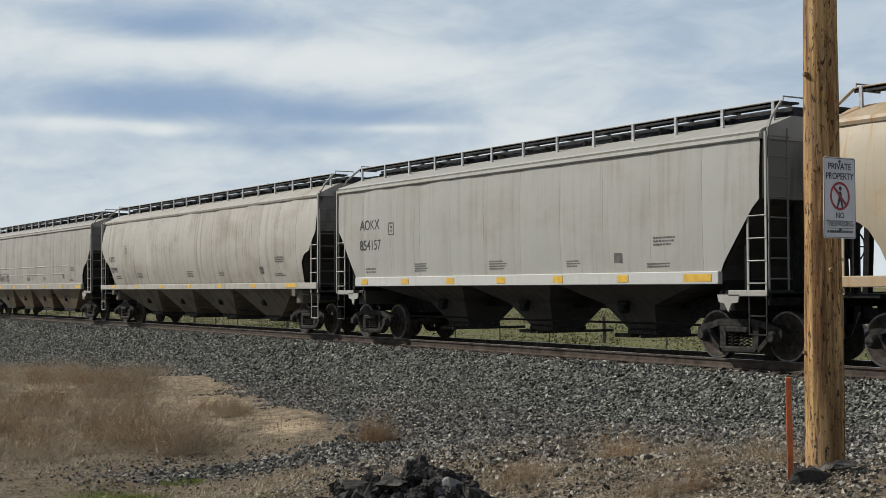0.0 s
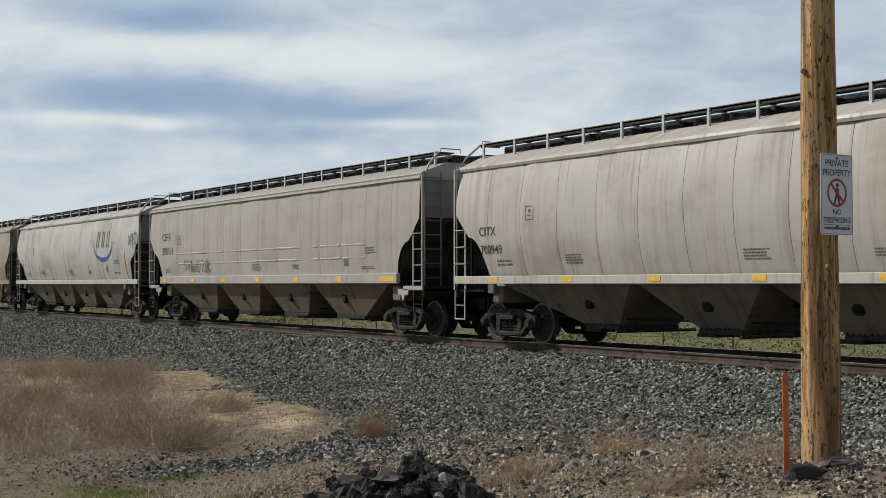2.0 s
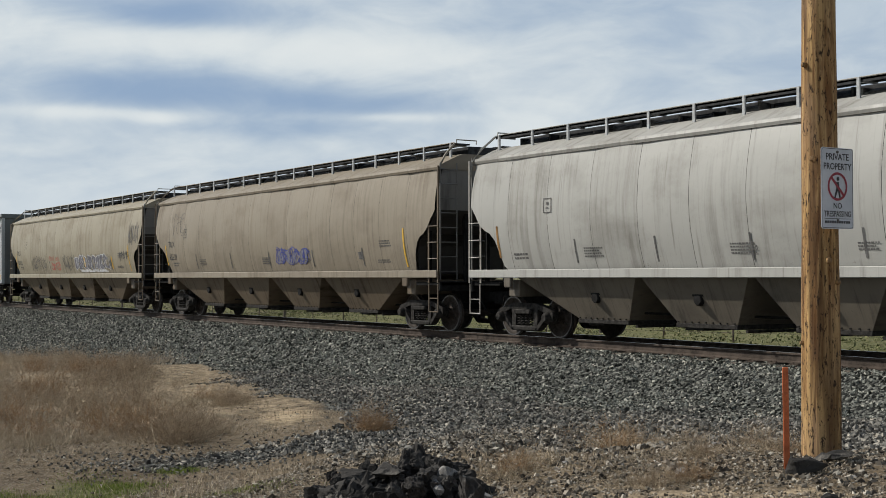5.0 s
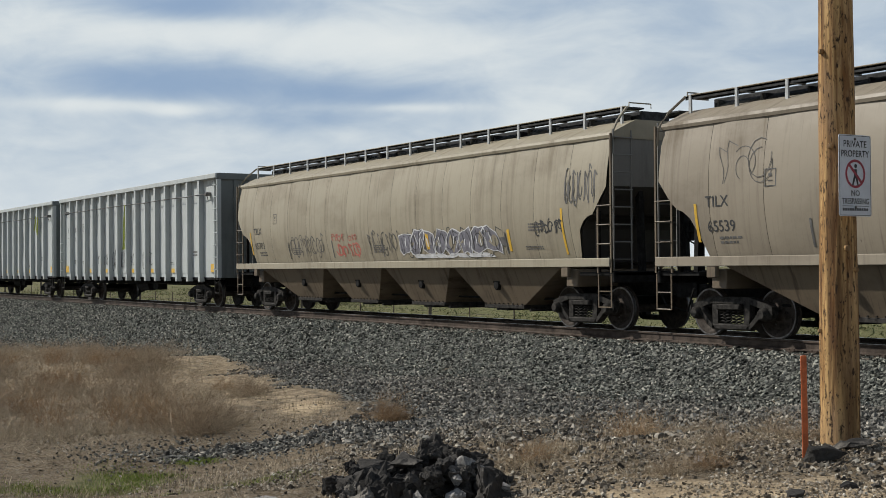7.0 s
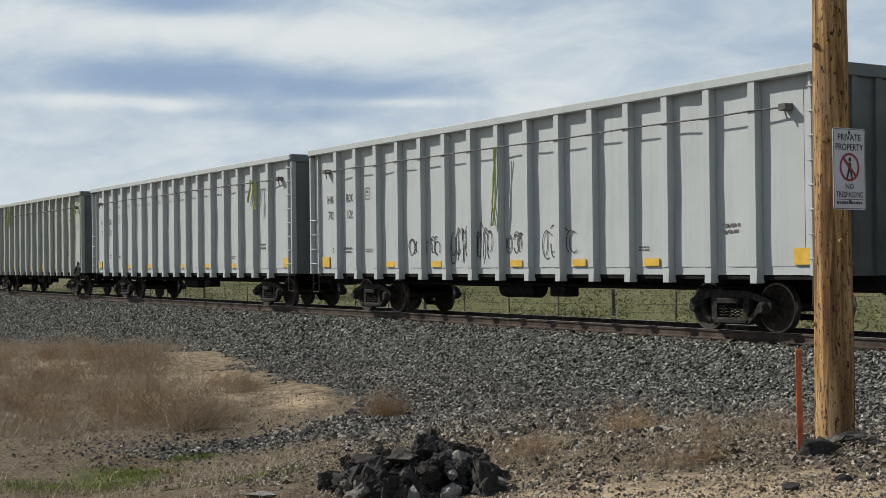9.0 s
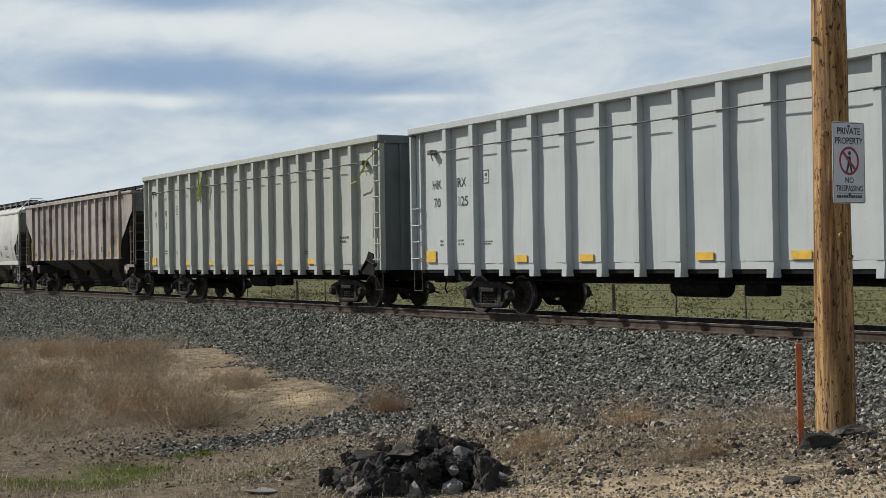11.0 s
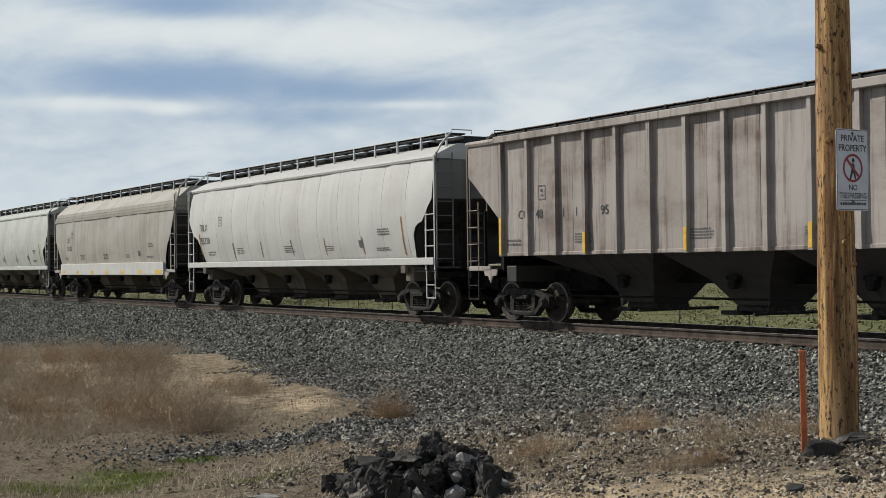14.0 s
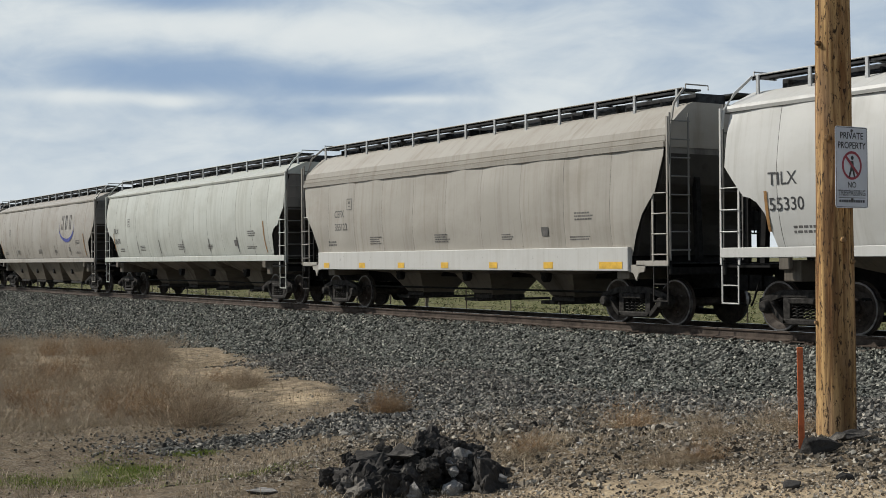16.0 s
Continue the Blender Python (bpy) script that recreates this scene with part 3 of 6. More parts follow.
def truck_data():
    """Meshes of one freight truck: bolster, side frame, spring nest, wheelset."""
    bol = Mesh()
    bol.box(-0.2, 0.2, -1.0, 1.0, 0.42, 0.70, 0.03)
    bol.tube([(0, 0, 0.7), (0, 0, 0.92)], 0.2, 12)
    for s in (-1, 1):
        bol.tube([(-0.75, s * 0.5, 0.5), (0.75, s * 0.5, 0.5)], 0.03, 6)
    fr = Mesh()
    top = [(-1.08, 0.44), (-1.06, 0.60), (-0.90, 0.66), (-0.45, 0.77), (0.45, 0.77), (0.90, 0.66), (1.06, 0.60), (1.08, 0.44), (0.92, 0.52), (0.50, 0.64), (-0.50, 0.64), (-0.92, 0.52)]
    fr.prism(top, -1.12, -0.96)
    for s in (-1, 1):
        fr.prism([(s * 0.50, 0.64), (s * 0.34, 0.64), (s * 0.34, 0.17), (s * 0.48, 0.17)], -1.11, -0.97)
        fr.prism([(s * 0.95, 0.54), (s * 0.80, 0.54), (s * 0.40, 0.17), (s * 0.52, 0.17)], -1.13, -0.95)
        fr.box(s * 0.889 - 0.15, s * 0.889 + 0.15, -1.13, -0.95, 0.36, 0.58, 0.04)
        fr.spin([(0.0, -1.24), (0.08, -1.24), (0.11, -1.20), (0.13, -1.12), (0.13, -0.9)], n=12, cx=s * 0.889, cz=0.457)
    fr.box(-0.52, 0.52, -1.13, -0.95, 0.14, 0.26, 0.03)
    fr.box(-0.30, 0.30, -1.20, -0.96, 0.52, 0.63, 0.02)
    sp = Mesh()
    for k in range(4):
        cx = -0.22 + k * 0.147
        pts = [(cx + 0.058 * math.cos(a * 0.9), -1.08 + 0.05 * math.sin(a * 0.9), 0.26 + 0.26 * a / 30) for a in range(31)]
        sp.tube(pts, 0.013, 4)
    ws = Mesh()
    for s in (-1, 1):
        ws.spin([(0.0, s * 0.80), (0.13, s * 0.80), (0.15, s * 0.76), (0.30, s * 0.735), (0.385, s * 0.79), (0.452, s * 0.79), (0.457, s * 0.76), (0.460, s * 0.72),
                 (0.485, s * 0.69), (0.485, s * 0.672), (0.40, s * 0.665), (0.30, s * 0.70), (0.13, s * 0.66)], n=32)
    ws.tube([(0, -0.95, 0), (0, 0.95, 0)], 0.09, 10)
    rim = Mesh()
    for s in (-1, 1):
        rim.spin([(0.425, s * 0.793), (0.4585, s * 0.793), (0.4600, s * 0.755), (0.4600, s * 0.725)], n=32)
        for a in (0.4, 2.5, 4.6):
            rim.box(0.2 * math.cos(a) - 0.015, 0.2 * math.cos(a) + 0.015, s * 0.757 - 0.01, s * 0.757 + 0.01, 0.2 * math.sin(a) - 0.015, 0.2 * math.sin(a) + 0.015)
    fr2 = Mesh()
    fr2.v, fr2.f = [(-x, -y, z) for x, y, z in fr.v], list(fr.f)
    return (bol.data("truck", M_STEEL), fr.data("side_frame", M_FRAME, True), fr2.data("side_frame", M_FRAME, True), sp.data("spring_nest", M_FRAME, True),
            ws.data("wheelset", M_WHEEL, True), rim.data("wheel_rim", M_RIM, True))


TRUCK = truck_data()
WHEELSETS, CARS = [], []


def add_truck(car, x):
    t = part("truck", TRUCK[0], None, car)
    t.location = (x, 0, 0)
    part("side_frame", TRUCK[1], None, t)
    part("side_frame", TRUCK[2], None, t)
    part("spring_nest", TRUCK[3], None, t)
    for s in (-0.889, 0.889):
        w = part("wheelset", TRUCK[4], None, t)
        # tread and face of the rims worn bright, fixed on the wheels
        me = bpy.data.meshes.get("wheelset_worn")
        if me is None:
            bm = bmesh.new()
            bm.from_mesh(TRUCK[4])
            n0 = len(bm.faces)
            bm.from_mesh(TRUCK[5])
            bm.faces.ensure_lookup_table()
            for f in bm.faces[n0:]:
                f.material_index = 1
            me = bpy.data.meshes.new("wheelset_worn")
            bm.to_mesh(me)
            bm.free()
            me.materials.append(M_WHEEL)
            me.materials.append(M_RIM)
        w.data = me
        w.location = (s, 0, 0.457)
        WHEELSETS.append((w, s))


def ladder(m, x0, x1, y, z0, z1, n, r=0.016, lean=0.0):
    for x in (x0, x1):
        m.box(x - 0.022, x + 0.022, y - 0.012, y + 0.012, z0, z1)
    for i in range(n):
        z = z0 + (z1 - z0) * (i + 0.5) / n
        m.tube([(x0, y - 0.03, z), (x1, y - 0.03, z)], r, 5)


def end_gear(car, L, s, paint, style, rungs):
    """Ladders, platform, coupler, brake gear and posts on one end of a covered hopper; s is +1 for the leading end."""
    e = s * L / 2
    lad = Mesh()
    xo, xi = e - s * 0.05, e - s * 0.50
    ladder(lad, min(xo, xi), max(xo, xi), -1.56, 1.22, 2.82, 4, 0.013)
    lad.box(xo - 0.022, xo + 0.022, -1.585, -1.545, 1.22, 4.10)
    part("side_ladder", lad, rungs, car, "painted steel side ladder")
    el = Mesh()
    for y in (-1.50, -1.02):
        el.box(e - s * 0.05 - 0.012, e - s * 0.05 + 0.012, y - 0.015, y + 0.015, 1.3, 4.18)
    for i in range(8):
        z = 1.5 + i * 0.36
        el.tube([(e - s * 0.01, -1.50, z), (e - s * 0.01, -1.02, z)], 0.015, 5)
    # ladder takes the darkened end colour, its shade painted in
    part("end_ladder", el, M_ENDS_SHADED, car)
    pl = Mesh()
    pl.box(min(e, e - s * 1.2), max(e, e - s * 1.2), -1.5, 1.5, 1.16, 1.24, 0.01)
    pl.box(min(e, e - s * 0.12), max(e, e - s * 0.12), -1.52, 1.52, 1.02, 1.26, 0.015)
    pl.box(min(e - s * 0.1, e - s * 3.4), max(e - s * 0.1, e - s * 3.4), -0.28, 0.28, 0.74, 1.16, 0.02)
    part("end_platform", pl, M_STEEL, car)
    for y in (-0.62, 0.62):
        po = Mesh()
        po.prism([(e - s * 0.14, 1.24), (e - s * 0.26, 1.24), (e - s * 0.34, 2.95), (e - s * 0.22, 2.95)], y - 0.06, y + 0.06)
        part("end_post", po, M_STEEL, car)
    # added dark sheet that stands in for the black shadow under the slope
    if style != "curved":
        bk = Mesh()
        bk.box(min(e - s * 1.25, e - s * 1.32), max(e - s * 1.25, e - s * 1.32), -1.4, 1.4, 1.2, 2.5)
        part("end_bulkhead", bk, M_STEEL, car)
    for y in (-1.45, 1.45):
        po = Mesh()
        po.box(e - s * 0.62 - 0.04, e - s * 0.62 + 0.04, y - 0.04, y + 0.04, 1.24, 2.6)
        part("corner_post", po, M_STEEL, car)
    cp = Mesh()
    cp.box(min(e, e + s * 0.36), max(e, e + s * 0.36), -0.1, 0.1, 0.78, 0.98, 0.02)
    cp.prism([(e + s * 0.34, 0.70), (e + s * 0.66, 0.70), (e + s * 0.66, 1.04), (e + s * 0.34, 1.04)], -0.16, 0.14)
    cp.tube([(e + s * 0.1, -0.45, 0.9), (e + s * 0.3, -0.4, 0.55), (e + s * 0.62, -0.15, 0.42)], 0.022, 5)
    part("coupler", cp, M_STEEL, car)
    if s > 0:
        wh = Mesh()
        ring = [(e - 0.16, 0.85 + 0.27 * math.cos(a * 0.4488), 2.1 + 0.27 * math.sin(a * 0.4488)) for a in range(15)]
        wh.tube(ring, 0.018, 5)
        wh.tube([(e - 0.16, 0.58, 2.1), (e - 0.16, 1.12, 2.1)], 0.014, 5)
        wh.tube([(e - 0.16, 0.85, 1.83), (e - 0.16, 0.85, 2.37)], 0.014, 5)
        wh.box(e - 0.35, e - 0.17, 0.7, 1.0, 1.9, 2.3, 0.02)
        part("brake_wheel", wh, M_STEEL, car)
    st = Mesh()
    x0, x1 = e - s * 0.06, e - s * 0.48
    for x in (x0, x1):
        st.box(x - 0.013, x + 0.013, -1.57, -1.55, 0.50, 1.2)
    st.tube([(x0, -1.56, 0.51), (x1, -1.56, 0.51)], 0.016, 5)
    st.tube([(x0, -1.56, 0.84), (x1, -1.56, 0.84)], 0.013, 5)
    part("stirrup_step", st, rungs if style == "curved" else M_FRAME, car)
    if style == "curved":
        return
    br = Mesh()
    xb = e - s * 1.0
    br.prism([(xb - 0.28 * 1, 1.22), (xb + 0.28, 1.22), (xb + 0.24, 1.08), (xb + 0.08, 1.06), (xb, 0.90), (xb - 0.10, 1.06), (xb - 0.24, 1.08)], -1.57, -1.54)
    br.box(min(e - s * 0.05, xb), max(e - s * 0.05, xb), -1.57, -1.52, 1.19, 1.30, 0.008)
    part("jacking_bracket", br, paint, car)


def make_hopper(spec):
    """A covered hopper wagon; x runs to the leading end, the near side is at -y."""
    L, style, bays = spec["length"], spec["style"], spec["bays"]
    paint, roofpaint = spec["paint"], spec.get("roof", spec["paint"])
    eave, sill0, sill1 = spec.get("eave", 4.02), spec.get("sill0", 1.345), spec.get("sill1", 1.53)
    curve = spec.get("bulge", 0.09)
    cut = spec["cut"]
    car = new("hopper_car")
    tagged(car, spec["label"], "freight wagon", "wagons of the train")
    rnd = random.Random(spec["seed"])
    ph = rnd.uniform(0, 50)
    zmid = (sill1 + eave) / 2

    def half(z):
        return 1.60 - curve * (1.35 if z < zmid else 1.0) * ((z - zmid) / (eave - zmid)) ** 2

    def skin(x, z):
        d = 0.022 * (noise.noise((x * 0.9 + ph, z * 0.8, ph)) + 0.4 * noise.noise((x * 2.3 + ph, z * 1.9, 4.0))) * spec.get("dents", 1.0)
        return half(z) + d - 0.006

    def low(x):
        return max(sill0 + 0.05, cut_at(cut, L / 2 - abs(x)))

    x_end = L / 2 - cut[0][0]
    roof_rows = spec.get("roof_rows") or [(0.03, 0.0), (0.05, 0.06), (0.03, 0.12), (-0.02, 0.13)]
    crest = spec.get("crest", 4.43)

    # inner shell with the sloping end sheets
    xs = sorted({round(s * (x_end - d), 3) for s in (-1, 1) for d in [k * 0.12 for k in range(20)]} | {x * 1.0 for x in range(-int(x_end - 2.4), int(x_end - 2.4) + 1)})
    shell = Mesh()
    rows = []
    for x in xs:
        zb = low(x)
        zs = [zb + (eave - zb) * k / 8 for k in range(9)]
        ring = [(x, 0.0, zb)] + [(x, -(half(z) - 0.07), z) for z in zs] + [(x, -0.86, crest - 0.03), (x, 0.86, crest - 0.03)]
        ring += [(x, half(z) - 0.07, z) for z in reversed(zs)] + [(x, 0.0, zb)]
        rows.append(ring)
    shell.quad_grid(rows)
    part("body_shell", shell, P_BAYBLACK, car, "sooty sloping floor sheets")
    # end sheets: body paint swapped for a grey with the shade painted in
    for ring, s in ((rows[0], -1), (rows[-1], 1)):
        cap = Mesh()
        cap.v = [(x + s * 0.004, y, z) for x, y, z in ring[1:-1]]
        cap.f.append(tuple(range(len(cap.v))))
        part("end_sheet", cap, M_ENDS_SHADED, car, "weathered dark grey end sheet")

    # side sheets
    n = spec["panels"]
    edges = [-x_end + 2 * x_end * k / n for k in range(n + 1)]
    for k in range(n):
        a, b = edges[k] + spec.get("seam", 0.005), edges[k + 1] - spec.get("seam", 0.005)
        m = Mesh()
        rows = []
        nx = 9 if (k < 2 or k >= n - 2) else 5
        for i in range(nx):
            x = a + (b - a) * i / (nx - 1)
            zb = low(x)
            row = []
            for j in range(11):
                z = zb + (eave - zb) * j / 10
                pil = 0.010 * math.sin(math.pi * i / (nx - 1)) ** 0.5 if curve else 0.003
                row.append((x, -(skin(x, z) + pil), z))
            rows.append(row)
        m.quad_grid(rows)
        part("side_sheet", m, paint, car, smooth=True)

    # roof: eave rail, slope, crest
    m = Mesh()
    prof = [(-(half(eave) + dy), eave + dz) for dy, dz in roof_rows] + [(-0.95, crest - 0.06), (-0.80, crest), (0.80, crest), (0.95, crest - 0.06)]
    prof += [(half(eave) + dy, eave + dz) for dy, dz in reversed(roof_rows)]
    m.quad_grid([[(x, y, z) for y, z in prof] for x in (-x_end - 0.03, x_end + 0.03)])
    for x in (-x_end - 0.03, x_end + 0.03):
        b = len(m.v)
        m.v += [(x, y, z) for y, z in prof]
        m.f.append(tuple(range(b, b + len(prof))))
    part("roof", m, roofpaint, car)

    # hatch trough and running boards with their brackets
    m = Mesh()
    m.box(-x_end + 0.3, x_end - 0.3, -0.40, 0.40, crest - 0.02, crest + 0.238, 0.02)
    part("hatch_trough", m, M_BOARD, car)
    x = -x_end + 0.7
    while x < x_end - 1.4:
        # low domed covers of uneven length with clamp bars across
        w = rnd.uniform(0.75, 1.25)
        m = Mesh()
        h = crest + rnd.uniform(0.10, 0.19)
        rim = [(-0.64, crest + 0.02), (-0.62, crest + 0.07), (-0.44, h), (0.44, h), (0.62, crest + 0.07), (0.64, crest + 0.02)]
        m.quad_grid([[(q, y, z) for y, z in rim] for q in (x, x + w)])
        for q in (x, x + w):
            m.box(q - 0.03, q + 0.03, -0.66, 0.66, crest + 0.01, h + 0.012, 0.01)
        part("hatch_cover", m, M_HATCH if rnd.random() < 0.7 else M_BOARD, car, "dusty roof hatch cover")
        x += w + rnd.uniform(0.08, 0.5)
    for s in (-1, 1):
        m = Mesh()
        m.box(-L / 2 + 0.25, L / 2 - 0.25, s * 0.72 - 0.23, s * 0.72 + 0.23, crest + 0.24, crest + 0.275)
        m.box(-L / 2 + 0.25, L / 2 - 0.25, s * 0.94 - 0.01, s * 0.94 + 0.01, crest + 0.20, crest + 0.275)
        part("running_board", m, M_BOARD, car)
    for x in spec.get("levers", ()):
        m = Mesh()
        m.tube([(x - 0.22, -0.5, crest + 0.36), (x + 0.05, -0.5, crest + 0.38), (x + 0.28, -0.5, crest + 0.23)], 0.022, 5)
        part("hatch_lever", m, M_FRAME, car)
    nb = max(8, round(2 * x_end / spec.get("bracket", 1.32)))
    for i in range(nb + 1):
        x = -x_end + 0.25 + (2 * x_end - 0.5) * i / nb
        m = Mesh()
        m.prism([(x - 0.035, crest - 0.10), (x + 0.035, crest - 0.10), (x + 0.03, crest + 0.29), (x - 0.03, crest + 0.29)], -0.985, -0.945)
        m.box(x - 0.02, x + 0.02, -0.97, -0.5, crest + 0.205, crest + 0.235)
        part("board_bracket", m, M_FRAME if style == "brown" else M_GALV, car)
    m = Mesh()
    m.tube([(-L / 2 + 0.3, -0.955, crest + 0.285), (L / 2 - 0.3, -0.955, crest + 0.285)], 0.014, 4)
    for s in (-1, 1):
        e = s * (L / 2 - 0.25)
        m.tube([(e, -0.95, crest + 0.27), (e + s * 0.1, -1.30, crest - 0.05), (e + s * 0.16, -1.52, eave + 0.05), (e + s * 0.18, -1.54, eave - 0.3)], 0.028, 6)
        m.tube([(e, -0.9, crest + 0.27), (e, -0.9, crest + 0.36), (e, -0.3, crest + 0.36), (e, -0.3, crest + 0.27)], 0.015, 5)
    part("roof_grab_rail", m, roofpaint, car)

    # side sill with reflectors
    sx = L / 2 - spec.get("sill_in", 1.2)
    for s in (-1, 1):
        m = Mesh()
        m.box(-sx, sx, min(s * 1.50, s * 1.615), max(s * 1.50, s * 1.615), sill0, sill1, 0.012)
        part("side_sill", m, spec.get("sillpaint", paint), car)
    for x, w in spec.get("reflectors", ()):
        m = Mesh()
        m.box(x - w / 2, x + w / 2, -1.622, -1.612, sill0 + 0.05, min(sill0 + 0.19, sill1 - 0.02))
        part("reflector", m, M_YELLOW, car, "yellow reflective patch")
    # discharge bays
    hx = spec.get("hop", L / 2 - 2.9)
    pit = 2 * hx / bays
    for i in range(bays):
        a, b = -hx + pit * i, -hx + pit * (i + 1)
        c, hw = (a + b) / 2, spec.get("gate", 0.80)
        fold = 0.04
        top = [(a + fold, -1.50), (b - fold, -1.50), (b - fold, 1.50), (a + fold, 1.50)]
        by = spec.get("bay_y", 1.08)
        bot = [(c - hw, -by), (c + hw, -by), (c + hw, by), (c - hw, by)]
        if i == 0:
            top[0], top[3] = (a - 1.15, -1.50), (a - 1.15, 1.50)
        if i == bays - 1:
            top[1], top[2] = (b + 1.15, -1.50), (b + 1.15, 1.50)
        m = Mesh()
        rings = [(top, sill0 + 0.06), (bot, 0.46)]
        if by < 0.6:
            rings.insert(1, ([(c - 0.80, -0.82), (c + 0.80, -0.82), (c + 0.80, 0.82), (c - 0.80, 0.82)], 1.0))
        m.quad_grid([[(x, y, z) for x, y in ring + ring[:1]] for ring, z in rings])
        k = len(m.v)
        m.v += [(x, y, 0.46) for x, y in bot]
        m.f.append((k, k + 1, k + 2, k + 3))
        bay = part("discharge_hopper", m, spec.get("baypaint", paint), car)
        g = Mesh()
        g.box(c - hw - 0.03, c + hw + 0.03, -by - 0.04, by + 0.04, 0.38, 0.47, 0.01)
        for q in range(9):
            u = c - hw + 0.04 + (2 * hw - 0.08) * q / 8
            g.box(u - 0.014, u + 0.014, -by - 0.06, -by - 0.03, 0.475, 0.505)
        g.box(c - hw - 0.45, c - hw + 0.1, -0.5, 0.5, 0.30, 0.38, 0.01)
        g.tube([(c + hw + 0.25, -1.1, 0.36), (c + hw + 0.25, 1.1, 0.36)], 0.035, 6)
        part("outlet_gate", g, M_FRAME, bay)
        v = Mesh()
        yv = -1.5 + (1.5 - by) * 0.49
        v.spin([(0.0, yv - 0.05), (0.10, yv - 0.05), (0.12, yv - 0.02), (0.12, yv + 0.1)], n=10, cx=c, cz=0.93)
        v.box(c - 0.15, c + 0.15, yv - 0.04, yv + 0.1, 0.99, 1.07, 0.01)
        part("vibrator_bracket", v, M_STEEL, bay)
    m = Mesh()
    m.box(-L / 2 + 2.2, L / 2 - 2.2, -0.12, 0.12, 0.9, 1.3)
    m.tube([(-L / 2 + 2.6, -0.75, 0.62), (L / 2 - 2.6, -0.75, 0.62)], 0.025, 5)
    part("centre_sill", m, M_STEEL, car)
    tc = spec.get("tc", L / 2 - 1.62)
    for s in (-1, 1):
        add_truck(car, s * tc)
        end_gear(car, L, s, paint, style, spec.get("ladderpaint", paint))
        m = Mesh()
        if style == "curved":
            m.box(s * tc - 0.13, s * tc + 0.13, -1.60, -1.50, sill0 - 0.22, sill0 + 0.06, 0.02)
        m.box(s * tc - 0.2, s * tc + 0.2, -1.4, 1.4, 0.92, 1.3, 0.02)
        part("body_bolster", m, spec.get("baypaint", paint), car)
    decorate(car, spec, skin)
    return car


